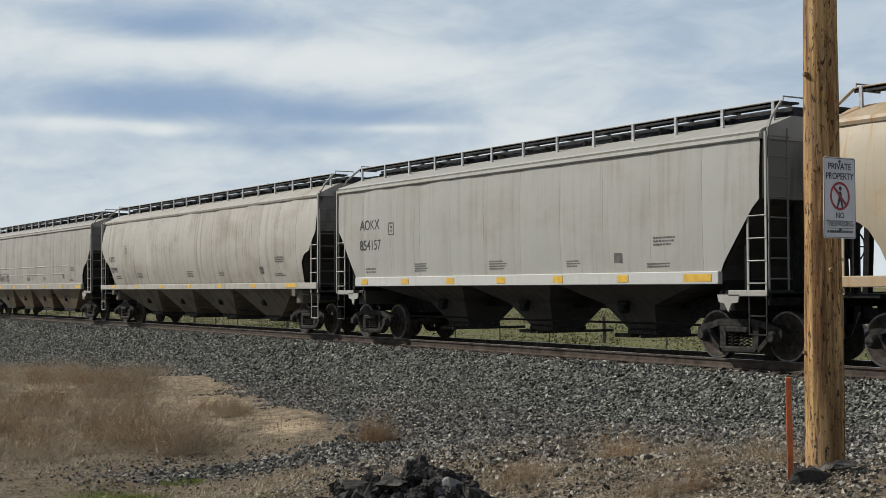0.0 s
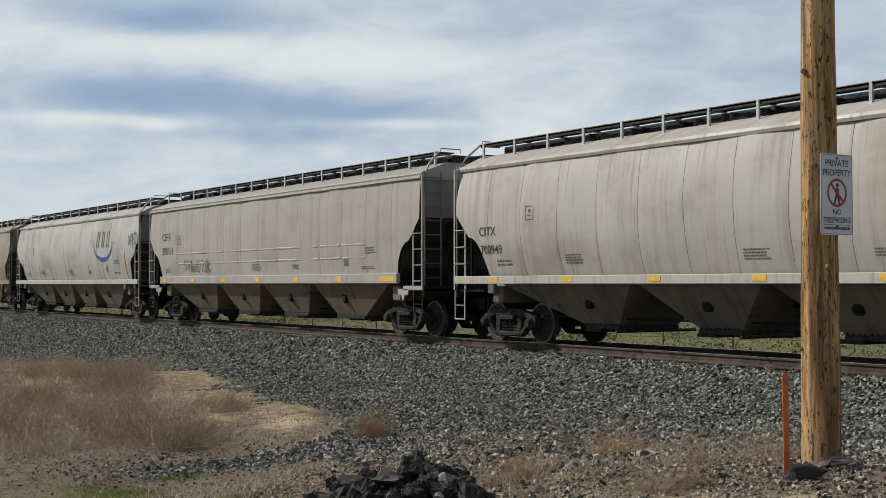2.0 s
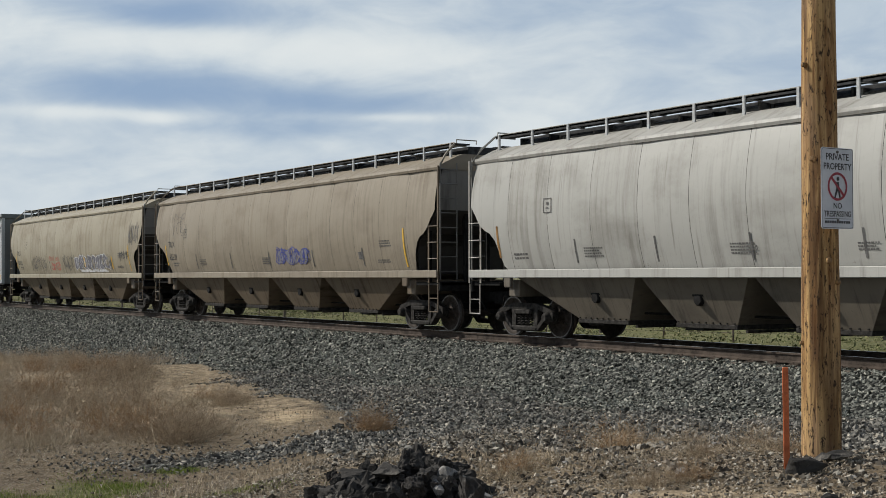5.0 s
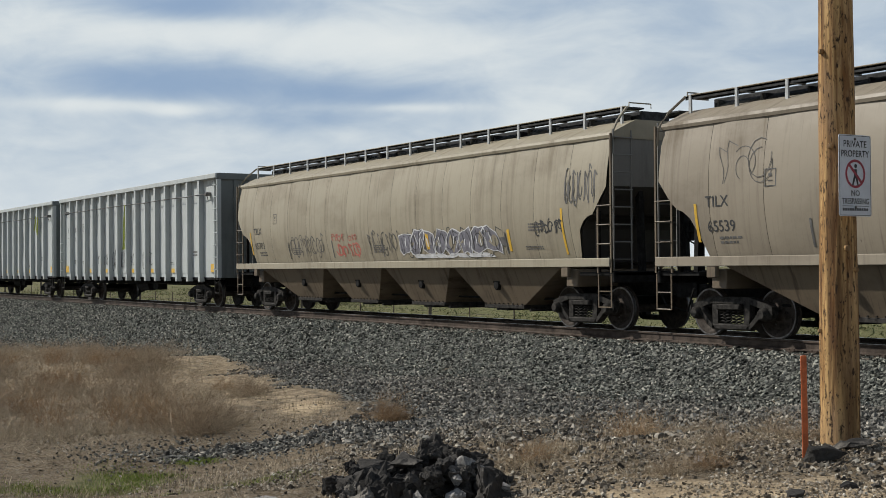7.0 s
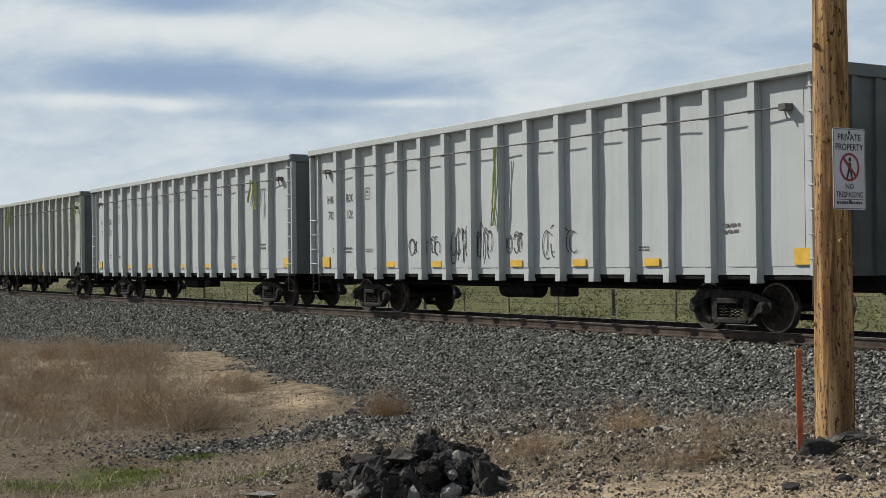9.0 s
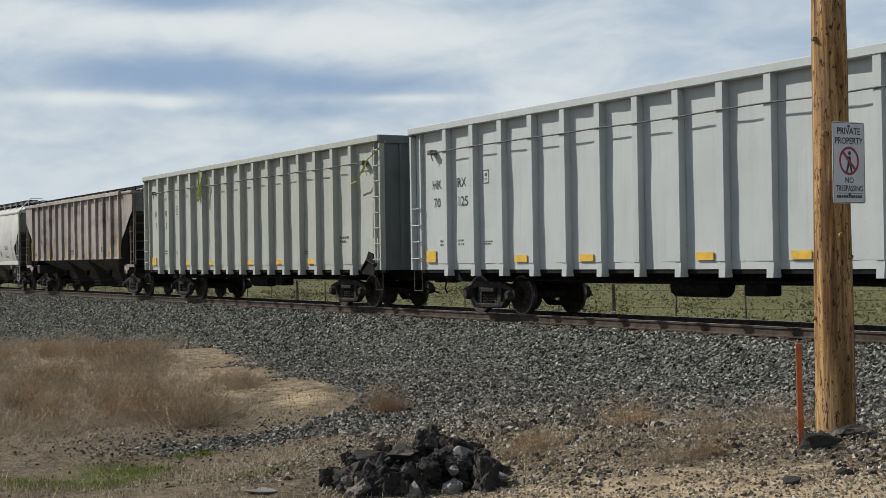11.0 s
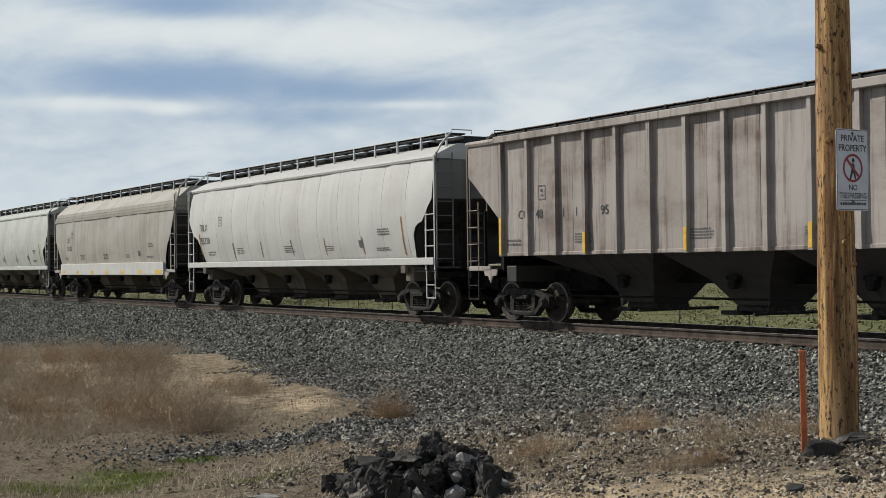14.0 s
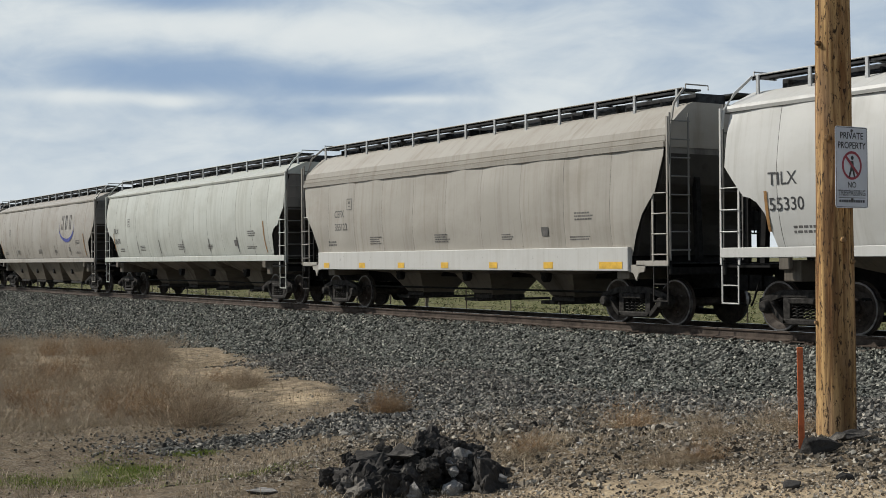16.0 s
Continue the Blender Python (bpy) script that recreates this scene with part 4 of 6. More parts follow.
def decorate(car, spec, skin):
    """Lettering, small stencils, scribbles and stripes on the near side."""
    rnd = random.Random(spec["seed"] + 100)

    def at(x0, z0, lift=0.013):
        return lambda u, v: (x0 + u, -(skin(x0 + u, z0 + v) + lift), z0 + v)

    for text, x, z, h, mat in spec.get("words", ()):
        part("lettering", letters(text, h, mat, at(x, z)), None, car)
    for x, z, w, h, rows in spec.get("stencils", ()):
        # small print as plain bars
        m = Mesh()
        zz = z
        for _ in range(rows):
            u = x
            while u < x + w * rnd.uniform(0.75, 1.0):
                k = h * rnd.uniform(0.9, 2.6)
                m.quad_grid([[at(u, zz)(0, 0), at(u, zz)(0, h)], [at(u, zz)(k, 0), at(u, zz)(k, h)]])
                u += k + h * 0.6
            zz -= h * 1.9
        part("small_print", m, spec.get("printmat", M_GREYINK), car)
    for x, z, w, h in spec.get("frames", ()):
        m = Mesh()
        for a, b, c, d in ((0, w, 0, 0.02), (0, w, h - 0.02, h), (0, 0.02, 0, h), (w - 0.02, w, 0, h), (w * 0.3, w * 0.7, h * 0.3, h * 0.36), (w * 0.35, w * 0.65, h * 0.55, h * 0.75)):
            f = at(x, z)
            m.quad_grid([[f(a, c), f(a, d)], [f(b, c), f(b, d)]])
        part("stencil_frame", m, M_GREYINK, car)
    for x, z, w, h, mat in spec.get("patches", ()):
        m = Mesh()
        f = at(x, z, 0.014)
        m.quad_grid([[f(w * i / 3, h * j / 6) for j in range(7)] for i in range(4)])
        part("paint_patch", m, mat, car)
    for x, z, w, h, mat, n, width in spec.get("scribbles", ()):
        # sprayed scribble: one wandering line per stroke
        m = Mesh()
        f = at(x, z)
        for i in range(n):
            u0 = w * (i + 0.5) / n
            cw, runs = w / n, []
            for q in range(2):
                kind = rnd.random()
                c = u0 + cw * rnd.uniform(-0.25, 0.25)
                if kind < 0.55:
                    a0, sweep = rnd.uniform(0, 6.3), rnd.choice((-1, 1)) * rnd.uniform(3.2, 5.6)
                    rx, rv, cv = cw * rnd.uniform(0.35, 0.62), h * rnd.uniform(0.22, 0.46), h * rnd.uniform(0.38, 0.62)
                    runs.append([(c + rx * math.cos(a0 + sweep * j / 11), min(h, max(0.0, cv + rv * math.sin(a0 + sweep * j / 11)))) for j in range(12)])
                else:
                    tilt, v1, v2 = cw * rnd.uniform(-0.3, 0.4), h * rnd.uniform(0.0, 0.2), h * rnd.uniform(0.75, 1.0)
                    runs.append([(c + tilt * j / 5 + cw * 0.12 * math.sin(j), v1 + (v2 - v1) * j / 5) for j in range(6)] + [(c + tilt + cw * rnd.uniform(0.2, 0.6), v2 - h * 0.12)])
            pts = [p for run in runs for p in run]
            gap = len(runs[0]) - 1
            for k, ((u1, v1), (u2, v2)) in enumerate(zip(pts, pts[1:])):
                if k == gap:
                    continue
                dx, dv = u2 - u1, v2 - v1
                ln = math.hypot(dx, dv) or 1
                ox, ov = -dv / ln * width / 2, dx / ln * width / 2
                m.quad_grid([[f(u1 - ox, v1 - ov), f(u1 + ox, v1 + ov)], [f(u2 - ox, v2 - ov), f(u2 + ox, v2 + ov)]])
        part("spray_paint", m, mat, car, "sprayed graffiti strokes")
    for x, z, w, h, fill, line, n in spec.get("pieces", ()):
        # large sprayed piece: leaning filled blocks, each with a pale outline
        f = at(x, z)
        top = at(x, z, 0.017)
        body, rim = Mesh(), Mesh()
        for i in range(n):
            c, cw = w * (i + 0.5) / n, w / n * 0.62
            lean = cw * rnd.uniform(-0.5, 0.6)
            ring = []
            for q in range(12):
                t = 2 * math.pi * q / 12
                k = rnd.uniform(0.72, 1.15)
                cx, cz = math.cos(t), math.sin(t)
                box = 1.0 / max(abs(cx), abs(cz))
                ring.append((c + cw * k * cx * box * 0.9 + lean * cz, min(h, max(0.02, h * (0.5 + 0.46 * k * cz * box)))))
            b = len(body.v)
            lift = at(x, z, 0.013 + 0.0006 * (i % 2))
            body.v += [lift(*p) for p in ring]
            body.f.append(tuple(range(b, b + 12)))
            inner = [(c + (p[0] - c) * rnd.uniform(0.89, 0.96), h / 2 + (p[1] - h / 2) * rnd.uniform(0.89, 0.96)) for p in ring]
            rim.quad_grid([[top(*ring[q % 12]), top(*inner[q % 12])] for q in range(13)])
            for _ in range(2):
                u, v = c + cw * rnd.uniform(-0.3, 0.3), h * rnd.uniform(0.25, 0.45)
                du, dv = cw * rnd.uniform(-0.3, 0.3), h * rnd.uniform(0.15, 0.35)
                rim.quad_grid([[top(u, v), top(u + 0.035, v)], [top(u + du, v + dv), top(u + du + 0.035, v + dv)]])
        part("spray_fill", body, fill, car, "filled graffiti letters")
        part("spray_outline", rim, line, car, "pale graffiti outlines")
    if spec.get("emblem"):
        # large emblem: three upright plain marks over a blue crescent
        x, z = spec["emblem"]
        f = at(x, z, 0.022)
        m = Mesh()
        for k in range(3):
            a = k * 0.62
            for u in (a, a + 0.22):
                m.quad_grid([[f(u, 0.0), f(u + 0.06, 0.66)], [f(u + 0.10, 0.0), f(u + 0.16, 0.66)]])
        part("emblem_mark", m, M_GREYINK, car, "grey upright emblem strokes")
        m = Mesh()
        rows = []
        for i in range(21):
            a = math.radians(160 + 225 * i / 20)
            t = 0.12 * math.sin(math.pi * i / 20) ** 1.5 + 0.006
            rows.append([f(0.85 + (1.16 + t) * math.cos(a), 0.12 + (0.58 + t) * math.sin(a)), f(0.85 + (1.16 - t * 0.3) * math.cos(a), 0.12 + (0.58 - t * 0.3) * math.sin(a))])
        m.quad_grid(rows)
        part("emblem_crescent", m, M_BLUEINK, car, "blue crescent emblem")
    for z in spec.get("beads", ()):
        # pressed level beads in the sheets
        n, xe = spec["panels"], spec["length"] / 2 - 0.2
        for k in range(2, n - 2):
            a, b = -xe + 2 * xe * k / n + 0.08, -xe + 2 * xe * (k + 1) / n - 0.08
            m = Mesh()
            m.quad_grid([[(x, -(skin(x, z) + 0.008 + d), z + dz) for d, dz in ((-0.006, -0.035), (0.008, -0.012), (0.008, 0.014), (-0.006, 0.035))] for x in (a, b)])
            part("pressed_bead", m, spec["paint"], car)


def make_ribbed(spec):
    """Brown rib-sided hopper: the plain hopper with upright channel ribs."""
    car = make_hopper(spec)
    L, n = spec["length"], spec["ribs"]
    cut, eave = spec["cut"], spec["eave"]
    for k in range(n + 1):
        x = -L / 2 + 1.62 + (L - 3.24) * k / n
        m = Mesh()
        m.prism([(x - 0.05, 1.52), (x + 0.05, 1.52), (x + 0.05, eave), (x - 0.05, eave)], -1.70, -1.60)
        part("rib", m, spec["paint"], car)
        if k in (0, 3, 6, 9, 12, n):
            m = Mesh()
            m.box(x - 0.045, x + 0.045, -1.707, -1.698, 1.56, 2.4 if k in (0, n) else 2.0)
            part("reflector", m, M_YELLOW, car, "yellow reflective strip")
    m = Mesh()
    m.box(-L / 2 + 1.4, L / 2 - 1.4, -1.74, -1.58, eave - 0.02, eave + 0.14, 0.015)
    part("top_chord", m, spec["paint"], car)
    return car


def make_gondola(spec):
    """High-sided open wagon with channel ribs, top chord, cable and lashings."""
    L, paint = spec["length"], spec["paint"]
    car = tagged(new("gondola_car"), spec["label"], "freight wagon", "wagons of the train")
    rnd = random.Random(spec["seed"])
    z0, z1, y0 = 1.22, 4.56, -1.50
    n = 16
    e = L / 2
    for s in (-1, 1):
        m = Mesh()
        m.box(-e + 0.1, e - 0.1, min(s * 1.40, s * 1.46), max(s * 1.40, s * 1.46), z0 - 0.15, z1)
        part("side_wall", m, paint, car)
        m = Mesh()
        m.box(-e, e, min(s * 1.40, s * 1.66), max(s * 1.40, s * 1.66), z1 - 0.05, z1 + 0.12, 0.015)
        part("top_chord", m, paint, car)
        # no chord here: near-black bar stands in for the dark recess below the sheets
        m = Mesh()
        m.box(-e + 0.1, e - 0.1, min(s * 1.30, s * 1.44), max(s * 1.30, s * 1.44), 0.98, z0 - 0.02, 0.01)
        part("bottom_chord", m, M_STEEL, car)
        # end wall and ribs: darker than the sides, shade is in the paint
        m = Mesh()
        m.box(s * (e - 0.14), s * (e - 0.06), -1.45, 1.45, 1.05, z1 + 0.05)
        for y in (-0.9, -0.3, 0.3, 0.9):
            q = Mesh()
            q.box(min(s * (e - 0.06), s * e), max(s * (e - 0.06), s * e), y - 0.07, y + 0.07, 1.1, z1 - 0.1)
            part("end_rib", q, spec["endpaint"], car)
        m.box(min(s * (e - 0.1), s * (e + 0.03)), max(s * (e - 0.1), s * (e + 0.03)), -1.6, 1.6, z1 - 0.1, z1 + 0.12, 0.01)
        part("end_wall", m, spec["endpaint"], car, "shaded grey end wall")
        m = Mesh()
        xo, xi = s * (e - 0.03), s * (e - 0.42)
        for z in [1.35 + 0.42 * i for i in range(8 if s > 0 else 4)]:
            m.tube([(xo, -1.50, z), (xo, -1.60, z), (xi, -1.60, z), (xi, -1.50, z)], 0.016, 5)
        m.box(xo - 0.035, xo + 0.035, -1.60, -1.45, 1.06, z1)
        m.box(xi - 0.03, xi + 0.03, -1.55, -1.45, 1.06, z1)
        part("corner_ladder", m, paint, car)
        m = Mesh()
        for x in (xo, xi):
            m.box(x - 0.014, x + 0.014, -1.53, -1.51, 0.52, 1.1)
        m.tube([(xo, -1.52, 0.53), (xi, -1.52, 0.53)], 0.018, 5)
        part("stirrup_step", m, M_FRAME, car)
        m = Mesh()
        m.box(min(s * e, s * (e + 0.36)), max(s * e, s * (e + 0.36)), -0.1, 0.1, 0.78, 0.98, 0.02)
        m.box(min(s * (e + 0.34), s * (e + 0.68)), max(s * (e + 0.34), s * (e + 0.68)), -0.16, 0.14, 0.70, 1.04, 0.03)
        m.tube([(s * (e + 0.1), -0.45, 0.9), (s * (e + 0.3), -0.4, 0.55), (s * (e + 0.6), -0.15, 0.42)], 0.022, 5)
        part("coupler", m, M_STEEL, car)
        add_truck(car, s * (e - spec.get("over", 2.85)))
    m = Mesh()
    m.box(-e + 0.2, e - 0.2, -1.4, 1.4, 1.05, 1.12)
    m.box(-e + 0.1, e - 0.1, -0.25, 0.25, 0.74, 1.06, 0.02)
    for x in (-e + spec.get("over", 2.85), e - spec.get("over", 2.85)):
        m.box(x - 0.2, x + 0.2, -1.35, 1.35, 0.92, 1.08)
    part("floor_frame", m, M_STEEL, car)
    m = Mesh()
    m.tube([(-e + 2.5, -0.9, 0.82), (e - 2.5, -0.9, 0.82)], 0.03, 5)
    m.tube([(-1.2, -0.55, 0.72), (0.2, -0.55, 0.72)], 0.22, 12)
    m.box(0.9, 1.5, -0.8, -0.4, 0.55, 0.95, 0.03)
    part("brake_gear", m, M_STEEL, car)
    xs = [-e + 0.42 + 0.12 + (L - 1.08) * k / n for k in range(n + 1)]
    for k in range(n):
        a, b = xs[k] + 0.09, xs[k + 1] - 0.09
        m = Mesh()
        ph = rnd.uniform(0, 60)
        m.quad_grid([[(a + (b - a) * i / 6, -(1.468 + 0.020 * noise.noise((i * 0.35 + ph, j * 0.35, ph))), z0 + (z1 - 0.05 - z0) * j / 9) for j in range(10)] for i in range(7)])
        part("side_sheet", m, paint, car, smooth=True)
    for x in xs[1:-1]:
        m = Mesh()
        m.prism([(x - 0.085, z0), (x + 0.085, z0), (x + 0.085, z1), (x - 0.085, z1)], -1.64, -1.46)
        m.prism([(x - 0.085, z0), (x + 0.085, z0), (x + 0.06, 0.92), (x - 0.10, 0.92)], -1.62, -1.42)
        part("rib", m, paint, car)
    for d in (4.3, 6.7, 10.15, 12.55, 15.0):
        k = min(range(n), key=lambda i: abs((xs[i] + xs[i + 1]) / 2 - (d - e)))
        m = Mesh()
        c = (xs[k] + xs[k + 1]) / 2
        m.box(c - 0.22, c + 0.24, -1.505, -1.485, z0 + 0.02, z0 + 0.17)
        part("reflector", m, M_YELLOW, car, "yellow reflective patch")
    for x in (-e + 0.85, e - 0.62):
        m = Mesh()
        m.box(x - 0.24, x + 0.20, -1.505, -1.485, z0 + 0.03, z0 + 0.32)
        part("reflector", m, M_YELLOW, car, "yellow reflective patch")
    m = Mesh()
    pts = [(-e + 1.05, -1.62, 3.98)] + [(x, -1.665 + 0.02 * rnd.random(), 3.98 + 0.03 * (rnd.random() - 0.5)) for x in xs[1:-1]] + [(e - 0.95, -1.62, 3.98)]
    m.tube(pts, 0.017, 5)
    for x in (pts[0][0], pts[-1][0]):
        m.box(x - 0.09, x + 0.09, -1.66, -1.46, 3.93, 4.05, 0.01)
        m.tube([(x, -1.6, 3.95), (x + 0.05, -1.58, 3.78)], 0.014, 5)
    part("side_cable", m, M_GREYINK, car, "steel cable drawn through the ribs")
    for x, zt, drop in spec.get("straps", ()):
        m = Mesh()
        for i in range(3):
            p = [(x + 0.08 * i + 0.16 * rnd.uniform(-1, 1) * q - 0.12 * q * i, -1.69 - 0.02 * i, zt - drop * q) for q in (0, 0.35, 0.7, 1.0)]
            m.tube(p, 0.02, 4)
        part("lashing_strap", m, M_STRAP, car, "loose yellow-green lashing strap")
    if spec.get("flying"):
        m = Mesh()
        m.tube([(8.0, -1.70, 3.42), (8.4, -1.72, 3.50), (8.75, -1.70, 3.82), (8.9, -1.69, 4.02), (9.6, -1.70, 4.28), (10.0, -1.70, 4.45)], 0.022, 4)
        m.tube([(8.9, -1.69, 4.02), (8.82, -1.70, 3.80), (8.95, -1.70, 3.62)], 0.018, 4)
        part("lashing_strap", m, M_STRAP, car, "loose yellow-green lashing strap blown out past the wagon's end")
    if spec.get("torn"):
        x = spec["torn"]
        m = Mesh()
        m.prism([(x - 0.42, 1.24), (x + 0.42, 1.24), (x + 0.42, 1.92), (x - 0.22, 1.92), (x - 0.42, 1.72)], -1.515, -1.48)
        part("patch_plate", m, paint, car, "welded repair plate on the lower side")
        m = Mesh()
        m.prism([(x - 0.45, 0.95), (x + 0.25, 0.92), (x + 0.36, 1.22), (x + 0.18, 1.50), (x - 0.05, 1.56), (x - 0.22, 1.30)], -1.56, -1.52)
        m.tube([(x - 0.5, -1.55, 1.02), (x - 0.1, -1.58, 1.34), (x + 0.3, -1.57, 1.20)], 0.04, 6)
        part("lever_bracket", m, M_STEEL, car, "black bent lever bracket")
    spec.setdefault("reflectors", ())
    decorate(car, spec, lambda x, z: 1.470)
    return car


# hopper ends: weathered grey, kept dark to stand for their shade
M_ENDS_SHADED = car_paint("end_sheet_grey", (0.20, 0.193, 0.18), (0.06, 0.056, 0.052), 0.85, 0.12, 2)
P_GREY = car_paint("wagon_grey", (0.36, 0.352, 0.322), (0.22, 0.19, 0.15), 0.5, 0.05, 1)
P_PALE = car_paint("wagon_pale", (0.40, 0.378, 0.335), (0.18, 0.145, 0.105), 0.7, 0.05, 3)
P_CHALK = car_paint("wagon_chalk", (0.40, 0.39, 0.36), (0.155, 0.142, 0.12), 0.75, 0.0, 4)
P_TAN = car_paint("wagon_tan", (0.27, 0.232, 0.178), (0.115, 0.09, 0.065), 0.65, 0.12, 5)
P_TANB = car_paint("wagon_sand", (0.315, 0.278, 0.207), (0.13, 0.105, 0.075), 0.65, 0.1, 6)
P_WHITE = car_paint("wagon_white", (0.50, 0.495, 0.47), (0.33, 0.307, 0.265), 0.42, 0.02, 7)
P_STONE = car_paint("wagon_stone", (0.345, 0.323, 0.285), (0.19, 0.165, 0.13), 0.5, 0.03, 8)
P_MINT = car_paint("wagon_mint", (0.46, 0.475, 0.435), (0.26, 0.25, 0.215), 0.5, 0.02, 9)
P_DUST = car_paint("wagon_dust", (0.34, 0.318, 0.285), (0.18, 0.155, 0.125), 0.55, 0.05, 10)
P_BROWN = car_paint("wagon_brown", (0.36, 0.325, 0.295), (0.085, 0.055, 0.042), 1.0, 0.5, 11)
P_CREAM = car_paint("wagon_cream", (0.40, 0.34, 0.25), (0.36, 0.18, 0.05), 1.0, 0.55, 12)
P_STEELBLUE = car_paint("gondola_blue_grey", (0.44, 0.465, 0.46), (0.29, 0.305, 0.30), 0.4, 0.02, 13)
P_STEELGREEN = car_paint("gondola_green_grey", (0.39, 0.405, 0.37), (0.235, 0.244, 0.218), 0.4, 0.02, 14)
# gondola ends: side grey darkened to carry the shade of the ends
P_GONEND_SHADED = car_paint("gondola_end", (0.15, 0.165, 0.162), (0.075, 0.082, 0.082), 0.6, 0.05, 15)
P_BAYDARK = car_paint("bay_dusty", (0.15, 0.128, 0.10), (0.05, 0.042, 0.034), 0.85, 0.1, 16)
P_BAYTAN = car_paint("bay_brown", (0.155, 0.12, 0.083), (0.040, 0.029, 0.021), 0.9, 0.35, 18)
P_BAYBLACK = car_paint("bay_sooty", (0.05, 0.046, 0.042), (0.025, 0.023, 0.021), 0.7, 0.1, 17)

CUT_STRAIGHT = [(0.18, 2.92), (0.26, 2.88), (1.14, 1.74), (1.20, 1.45)]
CUT_ROUND = [(0.16, 3.02), (0.21, 2.92), (0.36, 2.80), (0.50, 2.62), (0.60, 2.46), (0.80, 2.42), (0.98, 2.32), (1.13, 2.14), (1.22, 1.92), (1.25, 1.72), (1.27, 1.60), (1.30, 1.45)]
CUT_SWEEP = [(0.18, 3.40), (0.22, 3.0), (0.34, 2.70), (0.60, 2.45), (0.85, 2.15), (0.98, 1.85), (1.02, 1.62), (1.06, 1.4)]
CUT_BROWN = [(0.12, 3.42), (0.18, 3.40), (1.52, 2.30), (1.56, 2.2), (1.60, 1.5)]
LEDGE = [(0.02, 0.0), (0.05, 0.03), (0.04, 0.09), (0.0, 0.10), (0.02, 0.14), (-0.03, 0.18)]
BANDS = [(0.03, 0.0), (0.04, 0.10), (-0.01, 0.11), (0.0, 0.13), (0.0, 0.21), (-0.05, 0.22), (-0.04, 0.24), (-0.06, 0.38)]


def yellow(L, n, w=0.34, first=0.75):
    return [(-L / 2 + 1.75 + (L - 3.5) * k / (n - 1), first if k == n - 1 else w) for k in range(n)]


def marks(L, top, num, dx=1.3, z=2.5, h=0.22, dz=0.45, mat=M_INK):
    x = -L / 2 + dx
    return [(top, x, z, h, mat), (num, x, z - dz, h, mat)]


def prints(L, k=1.0):
    return [(-L / 2 + 1.75, 1.85, 0.6, 0.045, 2), (L / 2 - 3.0, 2.3, 0.65, 0.035, 3), (L / 2 - 3.2, 1.80, 0.8, 0.028, 2), (-0.5, 1.95, 0.7, 0.03, 4), (-L / 2 + 4.3, 1.95, 0.6, 0.03, 4), (2.4, 1.9, 0.45, 0.028, 3)]


